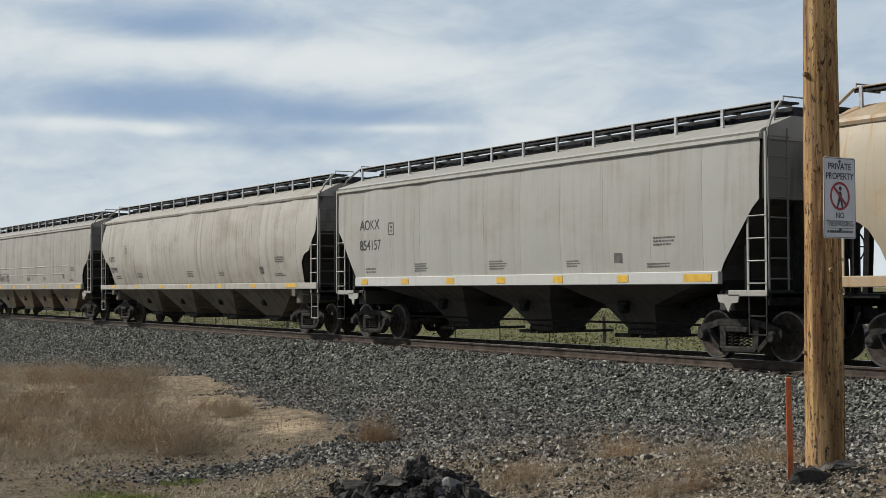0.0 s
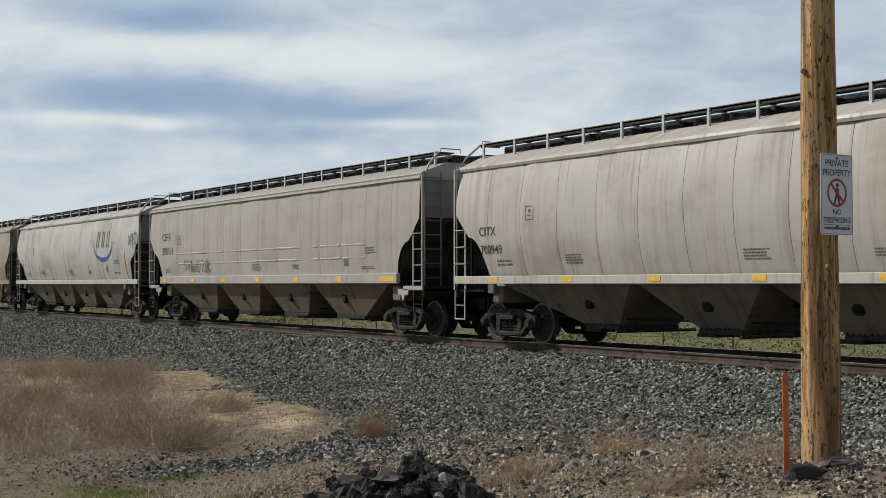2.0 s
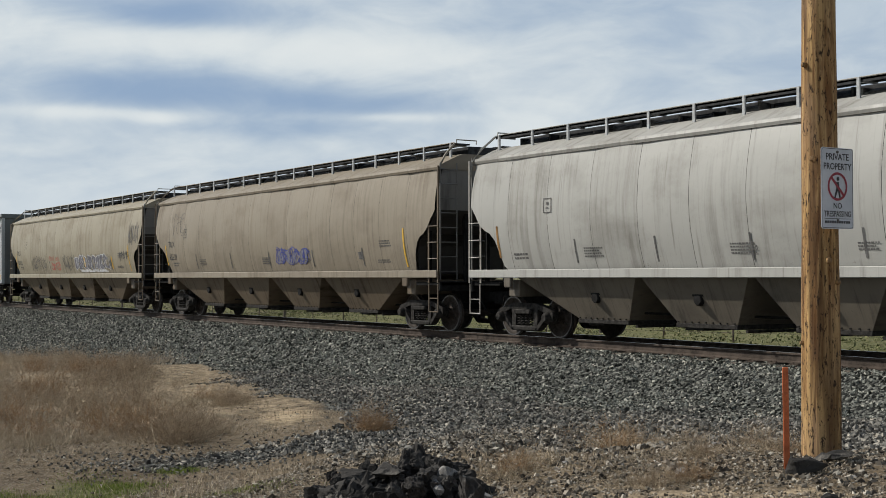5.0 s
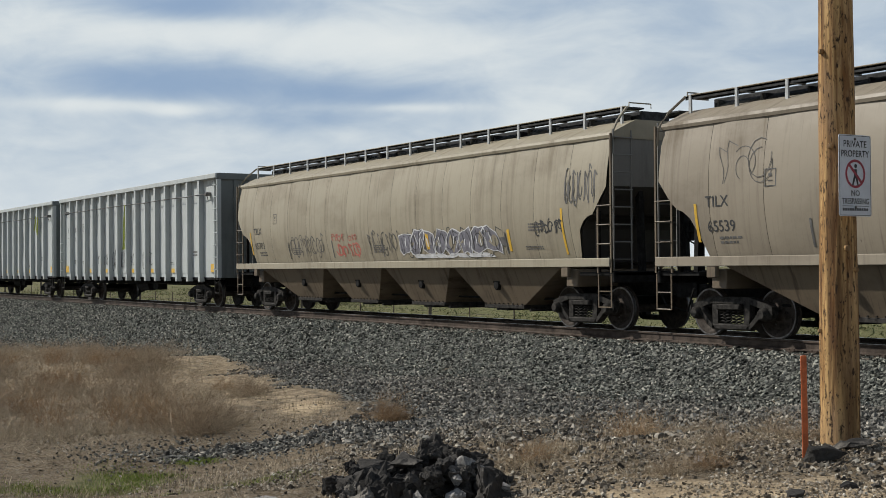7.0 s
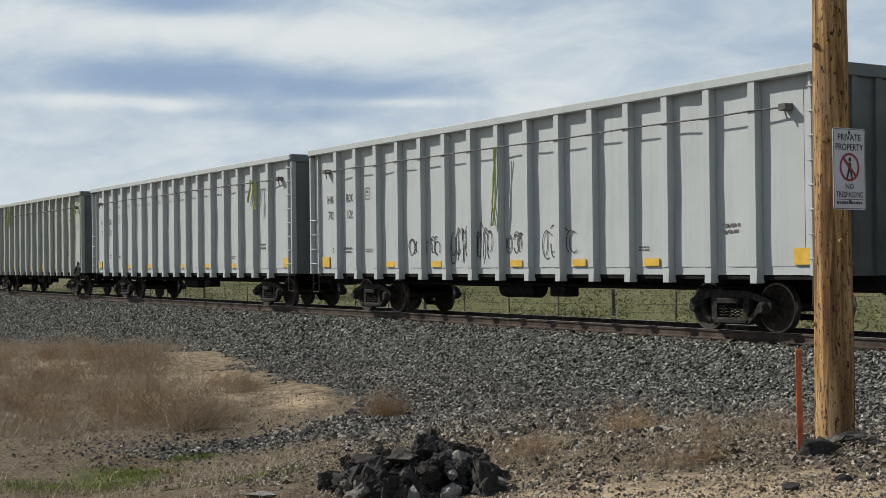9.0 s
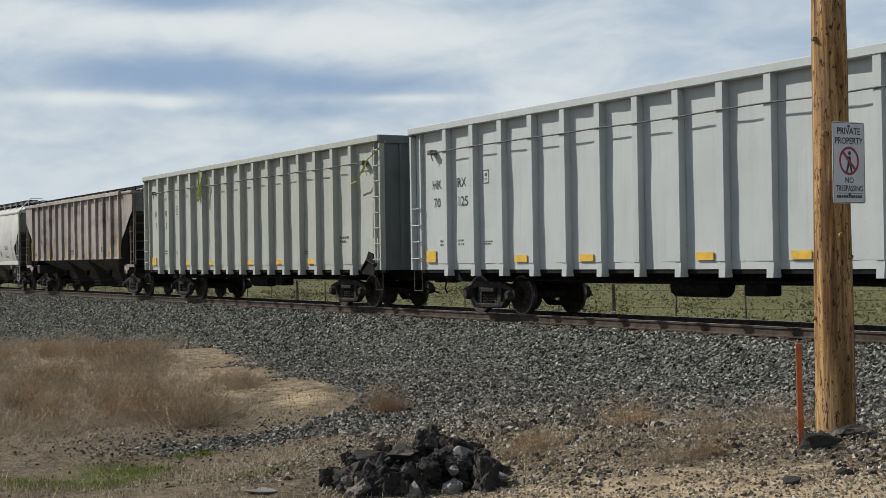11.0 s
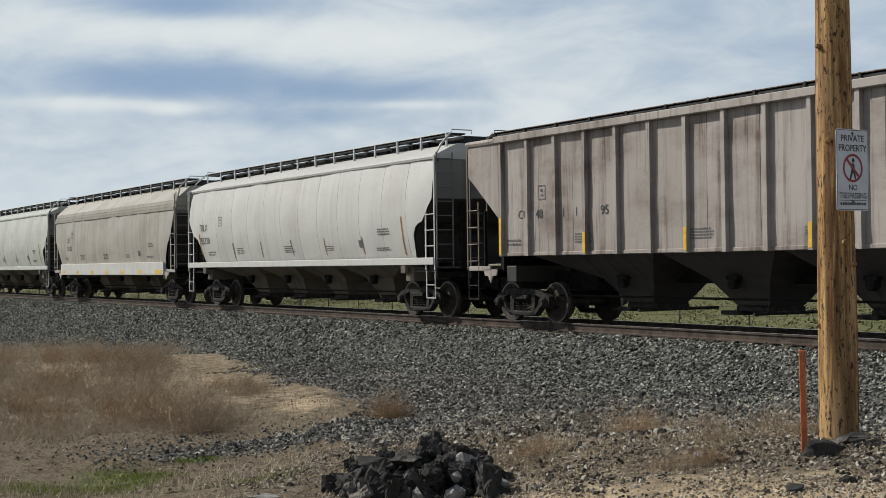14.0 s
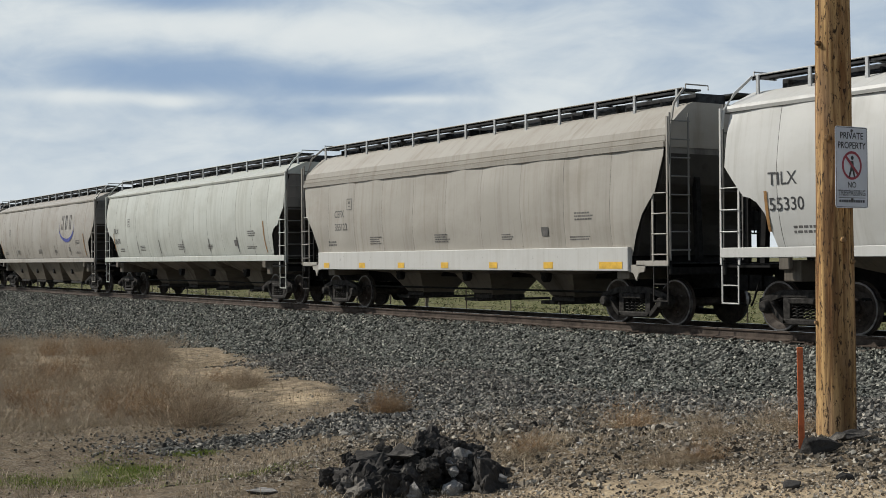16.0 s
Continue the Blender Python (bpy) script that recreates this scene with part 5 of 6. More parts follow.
TRAIN = [  # leading end at the start, trailing end, then the build
    (2.9, -15.35, "curved", dict(paint=P_CREAM, label="cream covered hopper wagon streaked with orange rust", bays=3, cut=CUT_ROUND, panels=13)),
    (-16.50, -32.87, "flat", dict(paint=P_GREY, sillpaint=P_WHITE, label="light grey three-bay covered hopper wagon with white sill", bays=3, cut=CUT_STRAIGHT, panels=11, bulge=0.03, eave=3.98, sill0=1.41,
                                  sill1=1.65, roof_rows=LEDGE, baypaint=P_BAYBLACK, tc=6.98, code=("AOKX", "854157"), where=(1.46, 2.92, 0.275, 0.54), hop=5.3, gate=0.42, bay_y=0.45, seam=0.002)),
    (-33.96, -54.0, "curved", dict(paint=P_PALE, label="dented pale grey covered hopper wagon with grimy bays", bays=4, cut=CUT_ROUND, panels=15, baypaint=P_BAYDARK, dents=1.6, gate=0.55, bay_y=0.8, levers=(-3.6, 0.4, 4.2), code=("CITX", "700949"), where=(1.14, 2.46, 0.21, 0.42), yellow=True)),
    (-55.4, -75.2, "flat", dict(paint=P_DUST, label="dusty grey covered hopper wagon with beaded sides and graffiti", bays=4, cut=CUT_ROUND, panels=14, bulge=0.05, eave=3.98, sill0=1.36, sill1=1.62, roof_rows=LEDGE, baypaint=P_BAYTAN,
                                code=("CEFX", "398164"), where=(1.42, 2.92, 0.275, 0.51), beads=(2.42, 2.06), yellow=True, graffiti=((-6.35, 1.70, 2.5, 0.5, M_GREYINK, 10, 0.035),), sill_in=1.25)),
    (-76.35, -94.44, "curved", dict(paint=P_CHALK, label="chalky white covered hopper wagon with blue crescent emblem", bays=4, cut=CUT_ROUND, panels=12, baypaint=P_BAYDARK, ladderpaint=P_DUST, emblem=(3.85, 2.86), code=("", ""),
                                    graffiti=((7.8, 2.68, 0.9, 0.75, M_INK, 6, 0.025),), ticks=True)),
    (-95.75, -115.75, "curved", dict(paint=P_TAN, label="tan covered hopper wagon with dusty bays", bays=4, cut=CUT_ROUND, panels=14, baypaint=P_BAYTAN, ladderpaint=P_BAYTAN, code=("TILX", "65539"), where=(1.47, 2.45, 0.215, 0.46), ticks=True,
                                     pieces=((0.6, 1.72, 2.1, 0.5, M_PURPLE, M_BLUEINK, 4),), graffiti=((0.5, 1.75, 2.3, 0.55, M_BLUEINK, 7, 0.03), (-8.2, 2.75, 1.4, 0.9, M_GREYINK, 3, 0.015)))),
    (-117.05, -136.9, "curved", dict(paint=P_TANB, label="sand-coloured covered hopper wagon covered with graffiti", bays=4, cut=CUT_ROUND, panels=15, baypaint=P_BAYTAN, ladderpaint=P_BAYTAN, code=("TILX", "65703"), where=(1.47, 2.45, 0.215, 0.46), ticks=True,
                                     pieces=((1.0, 1.64, 4.7, 0.72, M_PURPLE, M_WHITEINK, 8), (1.7, 1.58, 3.6, 0.13, M_WHITEINK, M_WHITEINK, 7)),
                                     graffiti=((0.95, 1.62, 4.8, 0.76, M_INK, 14, 0.02), (-2.75, 1.65, 1.5, 0.42, M_REDINK, 4, 0.05), (-2.9, 2.12, 0.75, 0.22, M_REDINK, 4, 0.022), (-1.9, 2.14, 0.5, 0.16, M_REDINK, 3, 0.02), (-5.75, 1.68, 2.3, 0.72, M_GREYINK, 8, 0.025),
                                               (-0.8, 1.7, 1.6, 0.7, M_GREYINK, 6, 0.025), (7.2, 2.05, 1.0, 0.36, M_INK, 6, 0.03), (8.35, 2.64, 1.05, 0.9, M_GREYINK, 7, 0.03)))),
    (-138.55, -158.25, "gondola", dict(paint=P_STEELBLUE, label="blue-grey high-sided gondola wagon with graffiti", code=("HKRX", "701126"), straps=((0.0, 3.98, 1.8),),
                                       graffiti=((-4.3, 1.5, 1.6, 0.5, M_INK, 6, 0.025), (-2.2, 1.32, 0.8, 0.9, M_INK, 4, 0.03), (-1.2, 1.3, 0.8, 1.0, M_INK, 4, 0.025), (0.2, 1.55, 0.7, 0.5, M_INK, 3, 0.025), (1.6, 1.4, 1.2, 0.8, M_INK, 4, 0.025)))),
    (-159.5, -179.75, "gondola", dict(paint=P_STEELBLUE, label="blue-grey high-sided gondola wagon with lashing straps", code=("HKRX", "701125"), straps=((7.2, 4.05, 0.7), (7.6, 4.0, 0.9)))),
    (-181.35, -200.3, "gondola", dict(paint=P_STEELGREEN, label="green-grey high-sided gondola wagon with lashing straps", torn=8.75, flying=True, code=("HKRX", "701110"), straps=((-3.4, 4.55, 1.1), (-3.2, 4.3, 0.8)))),
    (-201.6, -218.35, "brown", dict(paint=P_BROWN, label="rusty brown rib-sided covered hopper wagon", bays=3, cut=CUT_BROWN, panels=12, bulge=0.0, eave=4.14, crest=4.22, sill0=1.52, sill1=1.60, ribs=13, baypaint=P_BAYBLACK, hop=4.9, gate=0.40, bay_y=0.45, ladderpaint=P_BAYTAN, code=("", ""), extra=(("CC", 2.22, 2.36, 0.2), ("48", 2.9, 2.35, 0.2), ("1", 3.85, 2.35, 0.2), ("1", 4.3, 2.35, 0.2), ("95", 5.2, 2.35, 0.2)),
                                    sill_in=1.6)),
    (-219.8, -237.05, "curved", dict(paint=P_WHITE, label="clean white covered hopper wagon with rusty weld lines", bays=4, cut=CUT_ROUND, panels=13, baypaint=P_BAYDARK, gate=0.42, bay_y=0.5, dents=1.6, code=("TILX", "55330"), where=(1.26, 2.62, 0.235, 0.45), ticks=True)),
    (-238.42, -254.85, "sweep", dict(paint=P_STONE, sillpaint=P_WHITE, label="stone-grey covered hopper wagon with deep cream sill", bays=3, cut=CUT_SWEEP, panels=10, eave=3.52, sill0=1.09, sill1=1.58, roof_rows=BANDS, baypaint=P_BAYDARK,
                                     bulge=0.06, code=("CEFX", "355122"), where=(2.19, 2.56, 0.2, 0.37), hop=5.0, gate=0.40, bay_y=0.45, seam=0.003, yellow=True, dents=1.8)),
    (-255.95, -274.05, "curved", dict(paint=P_MINT, label="pale mint-white covered hopper wagon", bays=4, cut=CUT_ROUND, panels=14, baypaint=P_BAYDARK, gate=0.42, bay_y=0.5, code=("TILX", "57690"), where=(1.2, 2.5, 0.21, 0.42), ticks=True)),
    (-275.55, -293.6, "curved", dict(paint=P_DUST, label="dusty pink-grey covered hopper wagon with blue crescent emblem", bays=4, cut=CUT_ROUND, panels=12, baypaint=P_BAYDARK, emblem=(3.85, 2.86), code=("", ""), ticks=True)),
    (-294.9, -313.0, "curved", dict(paint=P_PALE, label="pale grey covered hopper wagon", bays=4, cut=CUT_ROUND, panels=13, baypaint=P_BAYDARK, code=("", ""), yellow=True)),
]


def make_train():
    for i, (front, back, style, spec) in enumerate(TRAIN):
        L = front - back
        spec.update(length=L, style=style, seed=i + 1)
        spec.setdefault("bulge", 0.16)
        if style == "curved":
            spec.setdefault("sill_in", 0.06)
        if style == "gondola":
            spec["endpaint"] = P_GONEND_SHADED
            a, b = spec["code"]
            spec["words"] = [(a[:2], -L / 2 + 0.90, 3.08, 0.23, M_INK), (a[2:], -L / 2 + 2.06, 3.08, 0.23, M_INK), (b[:2], -L / 2 + 0.96, 2.62, 0.24, M_INK), (b[3:], -L / 2 + 2.06, 2.62, 0.24, M_INK)]
            spec["stencils"] = [(-L / 2 + 1.25, 1.75, 0.4, 0.05, 2), (-L / 2 + 1.95, 1.75, 0.4, 0.05, 2), (L / 2 - 2.6, 1.95, 0.45, 0.06, 2), (L / 2 - 5.0, 1.6, 0.35, 0.03, 2), (-L / 2 + 3.2, 1.72, 0.4, 0.03, 2)]
            spec["frames"] = [(-L / 2 + 3.2, 3.1, 0.26, 0.32)]
            spec["scribbles"] = spec.get("graffiti", ())
            car = make_gondola(spec)
        else:
            a, b = spec.get("code", ("", ""))
            spec["words"] = marks(L, a, b, *spec.get("where", ())) if a else []
            spec["words"] += [(w, -L / 2 + d, z, h, M_INK) for w, d, z, h in spec.get("extra", ())]
            if spec.get("yellow") or style == "flat":
                spec["reflectors"] = yellow(L, 7)
            spec["stencils"] = prints(L)
            spec["frames"] = [(-L / 2 + 3.0, 2.75, 0.28, 0.32)]
            spec["scribbles"] = spec.get("graffiti", ())
            if spec.get("ticks"):
                spec["patches"] = [(L / 2 - 1.75, 1.62, 0.07, 1.0, M_YELLOW if spec["paint"] in (P_TAN, P_TANB, P_CHALK) else M_RUSTY)]
                spec["patches"] += [(-L / 2 + 1.17, 1.80, 0.07, 0.72, M_YELLOW if spec["paint"] in (P_TAN, P_TANB) else M_RUSTY)]
                spec["patches"] += [(-L / 2 + 4.0 + k * (L - 8) / 4, 1.66, 0.05, 0.5, M_RUSTY if spec["paint"] is P_WHITE and k > 2 else M_GREYINK) for k in range(5)]
            if spec["paint"] is P_TANB:
                spec["patches"] += [(2.35, 1.82, 0.13, 0.42, M_YELLOW), (6.05, 1.72, 0.10, 0.5, M_YELLOW)]
            spec["patches"] = list(spec.get("patches", ())) + [(L / 2 - 4.2, 1.85, 0.26, 0.2, M_GREYINK)]
            car = (make_ribbed if style == "brown" else make_hopper)(spec)
        CARS.append((car, (front + back) / 2))


make_train()


# ---- pole, sign, stake ----
PX, PY = -7.23, 8.13


def make_pole():
    m = Mesh()
    rows = []
    for i in range(61):
        z = -0.4 + 9.6 * i / 60
        r0 = 0.154 - 0.0063 * z
        row = []
        for k in range(29):
            a = 2 * math.pi * k / 28
            d = 0.006 * noise.noise((math.cos(a) * 2, math.sin(a) * 2, z * 0.9)) + 0.003 * noise.noise((math.cos(a) * 9, math.sin(a) * 9, z * 1.3))
            row.append(((r0 + d) * math.cos(a), (r0 + d) * math.sin(a), z))
        rows.append(row)
    m.quad_grid(rows)
    top = len(m.v)
    m.v += rows[-1][:-1]
    m.f.append(tuple(range(top, top + 28)))
    me = m.data("utility_pole", M_POLE, True, merge=0.0005)
    pole = tagged(new("utility_pole", me), "weathered golden-brown wooden utility pole with knots", "utility pole")
    pole.matrix_basis = pose(PX - 0.016, PY - 0.026, gz(PX, PY))
    for a, z, s in ((-0.4, 1.55, 1.0), (0.2, 1.38, 0.8), (-1.2, 2.35, 0.9), (-2.0, 0.9, 0.7), (-1.7, 3.1, 0.8)):
        k = Mesh()
        k.spin([(0.0, -0.03), (0.018 * s, -0.026), (0.026 * s, -0.012), (0.03 * s, 0.02)], n=8)
        o = part("knot", k, M_POLE, pole, smooth=True)
        o.matrix_basis = Matrix.Translation((0.146 * math.cos(a), 0.146 * math.sin(a), z)) @ pose(0, 0, 0, 0, 0, math.degrees(a) + 90)


make_pole()


def make_sign():
    """Metal plate on the pole, facing along the track."""
    w, h, x = 0.365, 0.635, PX + 0.162
    yc, zc = PY - 0.03, 2.05
    sign = tagged(new("warning_sign"), "white metal no trespassing sign bolted to the pole", "sign")
    sign.matrix_basis = pose(x, yc, zc)

    def rounded(a, b, r, lift):
        pts = []
        for cx, cy, a0 in ((a - r, b - r, 0), (-a + r, b - r, 90), (-a + r, -b + r, 180), (a - r, -b + r, 270)):
            for k in range(6):
                t = radians(a0 + 18 * k)
                pts.append((lift, cx + r * math.cos(t), cy + r * math.sin(t)))
        return pts

    def plate(a, b, r, x0, x1):
        m = Mesh()
        p, q = rounded(a, b, r, x0), rounded(a, b, r, x1)
        n = len(p)
        m.v = p + q
        m.f = [tuple(range(n)), tuple(range(n, 2 * n))] + [(i, (i + 1) % n, n + (i + 1) % n, n + i) for i in range(n)]
        return m

    part("plate", plate(w / 2, h / 2, 0.02, 0.0, 0.003), M_SIGN, sign)
    m = Mesh()
    p, q = rounded(w / 2 - 0.006, h / 2 - 0.006, 0.016, 0.0045), rounded(w / 2 - 0.010, h / 2 - 0.010, 0.013, 0.0045)
    m.v = p + q
    n = len(p)
    m.f = [(i, (i + 1) % n, n + (i + 1) % n, n + i) for i in range(n)]
    part("border", m, M_INK, sign)

    def at(y0, z0):
        return lambda u, v: (0.0050, y0 + u, z0 + v)

    for text, z, size, sq in (("PRIVATE", 0.222, 0.052, 0.98), ("PROPERTY", 0.146, 0.052, 0.92), ("NO", -0.158, 0.045, 1.0), ("TRESPASSING", -0.222, 0.046, 0.80)):
        part("lettering", letters(text, size, M_INK, at(0, z), align="CENTER", squeeze=sq, bold=0.014), None, sign)
    m = Mesh()
    for k in range(11):
        y = -0.145 + k * 0.0266
        m.quad_grid([[(0.005, y, -0.275), (0.005, y, -0.254)], [(0.005, y + 0.02, -0.275), (0.005, y + 0.02, -0.254)]])
    m.quad_grid([[(0.005, -0.15, -0.240), (0.005, -0.15, -0.236)], [(0.005, 0.15, -0.240), (0.005, 0.15, -0.236)]])
    part("small_print", m, M_INK, sign)
    # round prohibition mark: red ring and bar over a plain dark shape
    m = Mesh()
    m.quad_grid([[(0.0055, r * math.cos(k * math.pi / 20), 0.014 + r * math.sin(k * math.pi / 20)) for r in (0.092, 0.112)] for k in range(41)])
    m.quad_grid([[(0.0066, -0.068 + d, 0.082 + d) for d in (-0.008, 0.008)], [(0.0066, 0.068 + d, -0.054 + d) for d in (-0.008, 0.008)]][::1])
    part("prohibition_ring", m, M_SIGNRED, sign, "red ring with a slanting bar")
    m = Mesh()
    m.v = [(0.0058, y, z) for y, z in ((-0.014, 0.05), (0.016, 0.05), (0.022, 0.0), (0.036, -0.078), (0.020, -0.078), (0.002, -0.02), (-0.024, -0.078), (-0.040, -0.078), (-0.016, 0.0))]
    m.f = [tuple(range(9))]
    b = len(m.v)
    m.v += [(0.0058, 0.004 + 0.016 * math.cos(k * 0.6283), 0.074 + 0.018 * math.sin(k * 0.6283)) for k in range(10)]
    m.f.append(tuple(range(b, b + 10)))
    part("dark_shape", m, M_INK, sign)
    for z in (0.285, -0.25):
        m = Mesh()
        m.spin([(0.0, 0.012), (0.008, 0.011), (0.012, 0.004), (0.012, 0.0)], n=10)
        o = part("bolt", m, M_RIM, sign)
        o.matrix_basis = pose(0.002, 0.0, z, 0, 0, -90)
    m = Mesh()
    m.box(-0.02, 0.0, -0.02, 0.02, -0.29, 0.29)
    part("mounting_strap", m, M_FRAME, sign)


make_sign()


def make_stake():
    x, y = -6.95, 7.40
    m = Mesh()
    m.box(-0.022, 0.022, -0.009, 0.009, -0.2, 0.765, 0.004)
    ob = tagged(new("marker_stake", m.data("marker_stake", M_ORANGE)), "thin orange painted marker stake in the soil", "stake")
    ob.matrix_basis = pose(x, y, gz(x, y), 0.5, -0.6, 40)


make_stake()


# ---- rocks ----
def rock_mesh(name, size, seed, mat, rough=0.28, squash=(1, 1, 1), level=3, cuts=7):
    """A broken angular block: the hull of a few scattered points, its faces slightly uneven."""
    r = random.Random(seed)
    bm = bmesh.new()
    for _ in range(9 + cuts):
        v = Vector((r.uniform(-1, 1), r.uniform(-1, 1), r.uniform(-1, 1)))
        v = v.normalized() * r.uniform(0.75, 1.05)
        bm.verts.new((v.x * squash[0] * size, v.y * squash[1] * size, v.z * squash[2] * size))
    bmesh.ops.convex_hull(bm, input=bm.verts)
    loose = [v for v in bm.verts if not v.link_faces]
    bmesh.ops.delete(bm, geom=loose, context="VERTS")
    if level > 2:
        bmesh.ops.subdivide_edges(bm, edges=bm.edges, cuts=5 if level > 3 else 2, use_grid_fill=True)
        for v in bm.verts:
            p = v.co / size
            v.co += v.co.normalized() * size * rough * (0.22 * noise.noise(p * 3.0 + Vector((seed, 0, 0))) + 0.12 * noise.noise(p * 8.0) + 0.10 * (noise.cell(p * 3.2 + Vector((seed, 0, 0))) - 0.5) + 0.07 * noise.noise(p * 19.0))
    me = bpy.data.meshes.new(name)
    bm.to_mesh(me)
    bm.free()
    me.materials.append(mat)
    return me


def place_rock(name, x, y, lift, turn, me, label, tilt=(0, 0)):
    ob = tagged(new(name, me), label, "rock", "broken rocks on the verge")
    ob.matrix_basis = pose(x, y, gz(x, y) + lift, tilt[0], tilt[1], turn)


def make_rocks():
    dark = "broken lump of black asphalt-like rock on the verge"
    pale = "pale grey angular stone beside the black lump"
    # the heap: broken blocks thrown together, steep in front, rising towards the back
    r = random.Random(23)

    def crest(u):
        return float(np.interp(u, (-0.75, -0.55, -0.2, 0.1, 0.3, 0.55, 0.85), (0.03, 0.15, 0.22, 0.27, 0.35, 0.31, 0.06)))

    for k in range(96):
        u, d = r.uniform(-0.50, 0.72), r.uniform(0.0, 0.75)
        s = r.uniform(0.15, 0.28) if k < 34 else r.uniform(0.03, 0.10)
        h = crest(u) * (0.6 + 0.5 * d) * (r.uniform(0.3, 0.85) if k < 34 else r.uniform(0.75, 1.1))
        x, y = -8.30 + 0.5 * u - 0.866 * d, 4.68 + 0.866 * u + 0.5 * d
        sq = (r.uniform(0.7, 1.2), r.uniform(0.6, 1.1), r.uniform(0.6, 1.15))
        place_rock("rock", x, y, max(0.0, h - 0.5 * s), r.uniform(0, 360), rock_mesh("rock", s, 200 + k, M_BASALT, 0.9, sq, 4 if s > 0.06 else 3, 7), dark, (r.uniform(-25, 25), r.uniform(-25, 25)))
    for k, (u, d, s, lift, sq, tilt) in enumerate(((0.42, -0.02, 0.10, 0.03, (1, 1, 0.9), (0, 0)), (0.44, 0.12, 0.095, 0.15, (1, 1, 0.8), (0, 12)), (0.70, 0.15, 0.22, 0.06, (0.5, 1.25, 0.3), (-16, 6)), (0.08, 0.35, 0.17, 0.20, (1.1, 0.9, 0.7), (12, 14)),
                                                   (0.16, -0.05, 0.16, 0.02, (0.5, 1.2, 0.5), (-32, 8)), (-0.98, 0.30, 0.20, 0.0, (0.7, 1.3, 0.2), (-10, 0)), (0.50, 0.40, 0.20, 0.16, (0.8, 1.2, 0.55), (-14, 10)), (-0.16, 0.5, 0.14, 0.16, (1.2, 0.9, 0.7), (6, 8)))):
        place_rock("rock", -8.30 + 0.5 * u - 0.866 * d, 4.68 + 0.866 * u + 0.5 * d, lift, 10 * k, rock_mesh("rock", s, 61 + k, M_BASALT if k in (3, 7) else M_GREYROCK, 0.4, sq, 4), pale, tilt)
    # flat dark slabs at the foot of the pole
    for k, (x, y, s, sq, turn) in enumerate(((-6.80, 7.40, 0.22, (1.15, 0.42, 0.40), 82), (-6.98, 8.00, 0.15, (1.1, 0.5, 0.34), 62), (-7.0, 7.82, 0.09, (1.0, 0.6, 0.5), 20))):
        place_rock("rock", x, y, 0.05, turn, rock_mesh("rock", s, 81 + k, M_BASALT, 0.25, sq, 3), "flat dark broken slab at the foot of the pole", (0, -8))
    r = random.Random(8)
    for k in range(26):
        x, y = r.uniform(-10.5, -5.2), r.uniform(6.0, 10.5)
        if abs(x - PX) + abs(y - PY) < 0.4:
            continue
        s = r.uniform(0.025, 0.07)
        place_rock("rock", x, y, s * 0.2, r.uniform(0, 360), rock_mesh("rock", s, 100 + k, M_GREYROCK if r.random() < 0.6 else M_BASALT, 0.3, (1.2, 0.9, 0.6), 2), "small rounded stone on sandy soil")


make_rocks()


# ---- plants ----
def twig_mesh(name, n, radius, height, mat, seed, width=0.006, droop=0.3, fine=3, spread_base=0.25):
    """A dry bush: many thin branching stems from one crown."""
    r = np.random.RandomState(seed)
    V, F = [], []

    def strand(p, d, length, w, bend, steps=4):
        side = np.cross(d, r.randn(3))
        side /= np.linalg.norm(side) + 1e-9
        pts = [p]
        for _ in range(steps):
            d = d + r.randn(3) * bend
            d /= np.linalg.norm(d)
            pts.append(pts[-1] + d * length / steps)
        b = len(V)
        for i, q in enumerate(pts):
            k = w * (1 - 0.75 * i / steps)
            V.append(q - side * k)
            V.append(q + side * k)
        for i in range(steps):
            F.append((b + 2 * i, b + 2 * i + 1, b + 2 * i + 3, b + 2 * i + 2))
        return pts, d

    for _ in range(n):
        a = r.rand() * 2 * math.pi
        lean = r.rand() ** 0.7
        d = np.array([math.cos(a) * lean * radius / height * 1.1, math.sin(a) * lean * radius / height * 1.1, 1.0 - droop * lean])
        d /= np.linalg.norm(d)
        base = np.array([r.randn() * radius * spread_base, r.randn() * radius * spread_base, -0.03])
        ln = height * r.uniform(0.55, 1.1)
        pts, dd = strand(base, d, ln, width, 0.16)
        for _ in range(fine):
            q = pts[r.randint(1, 5)]
            d2 = dd + r.randn(3) * 0.75
            d2[2] = abs(d2[2]) * 0.8
            strand(q, d2 / np.linalg.norm(d2), ln * r.uniform(0.15, 0.45), width * 0.6, 0.35, 2)
    return big_mesh(name, np.array(V), np.array(F), mat)


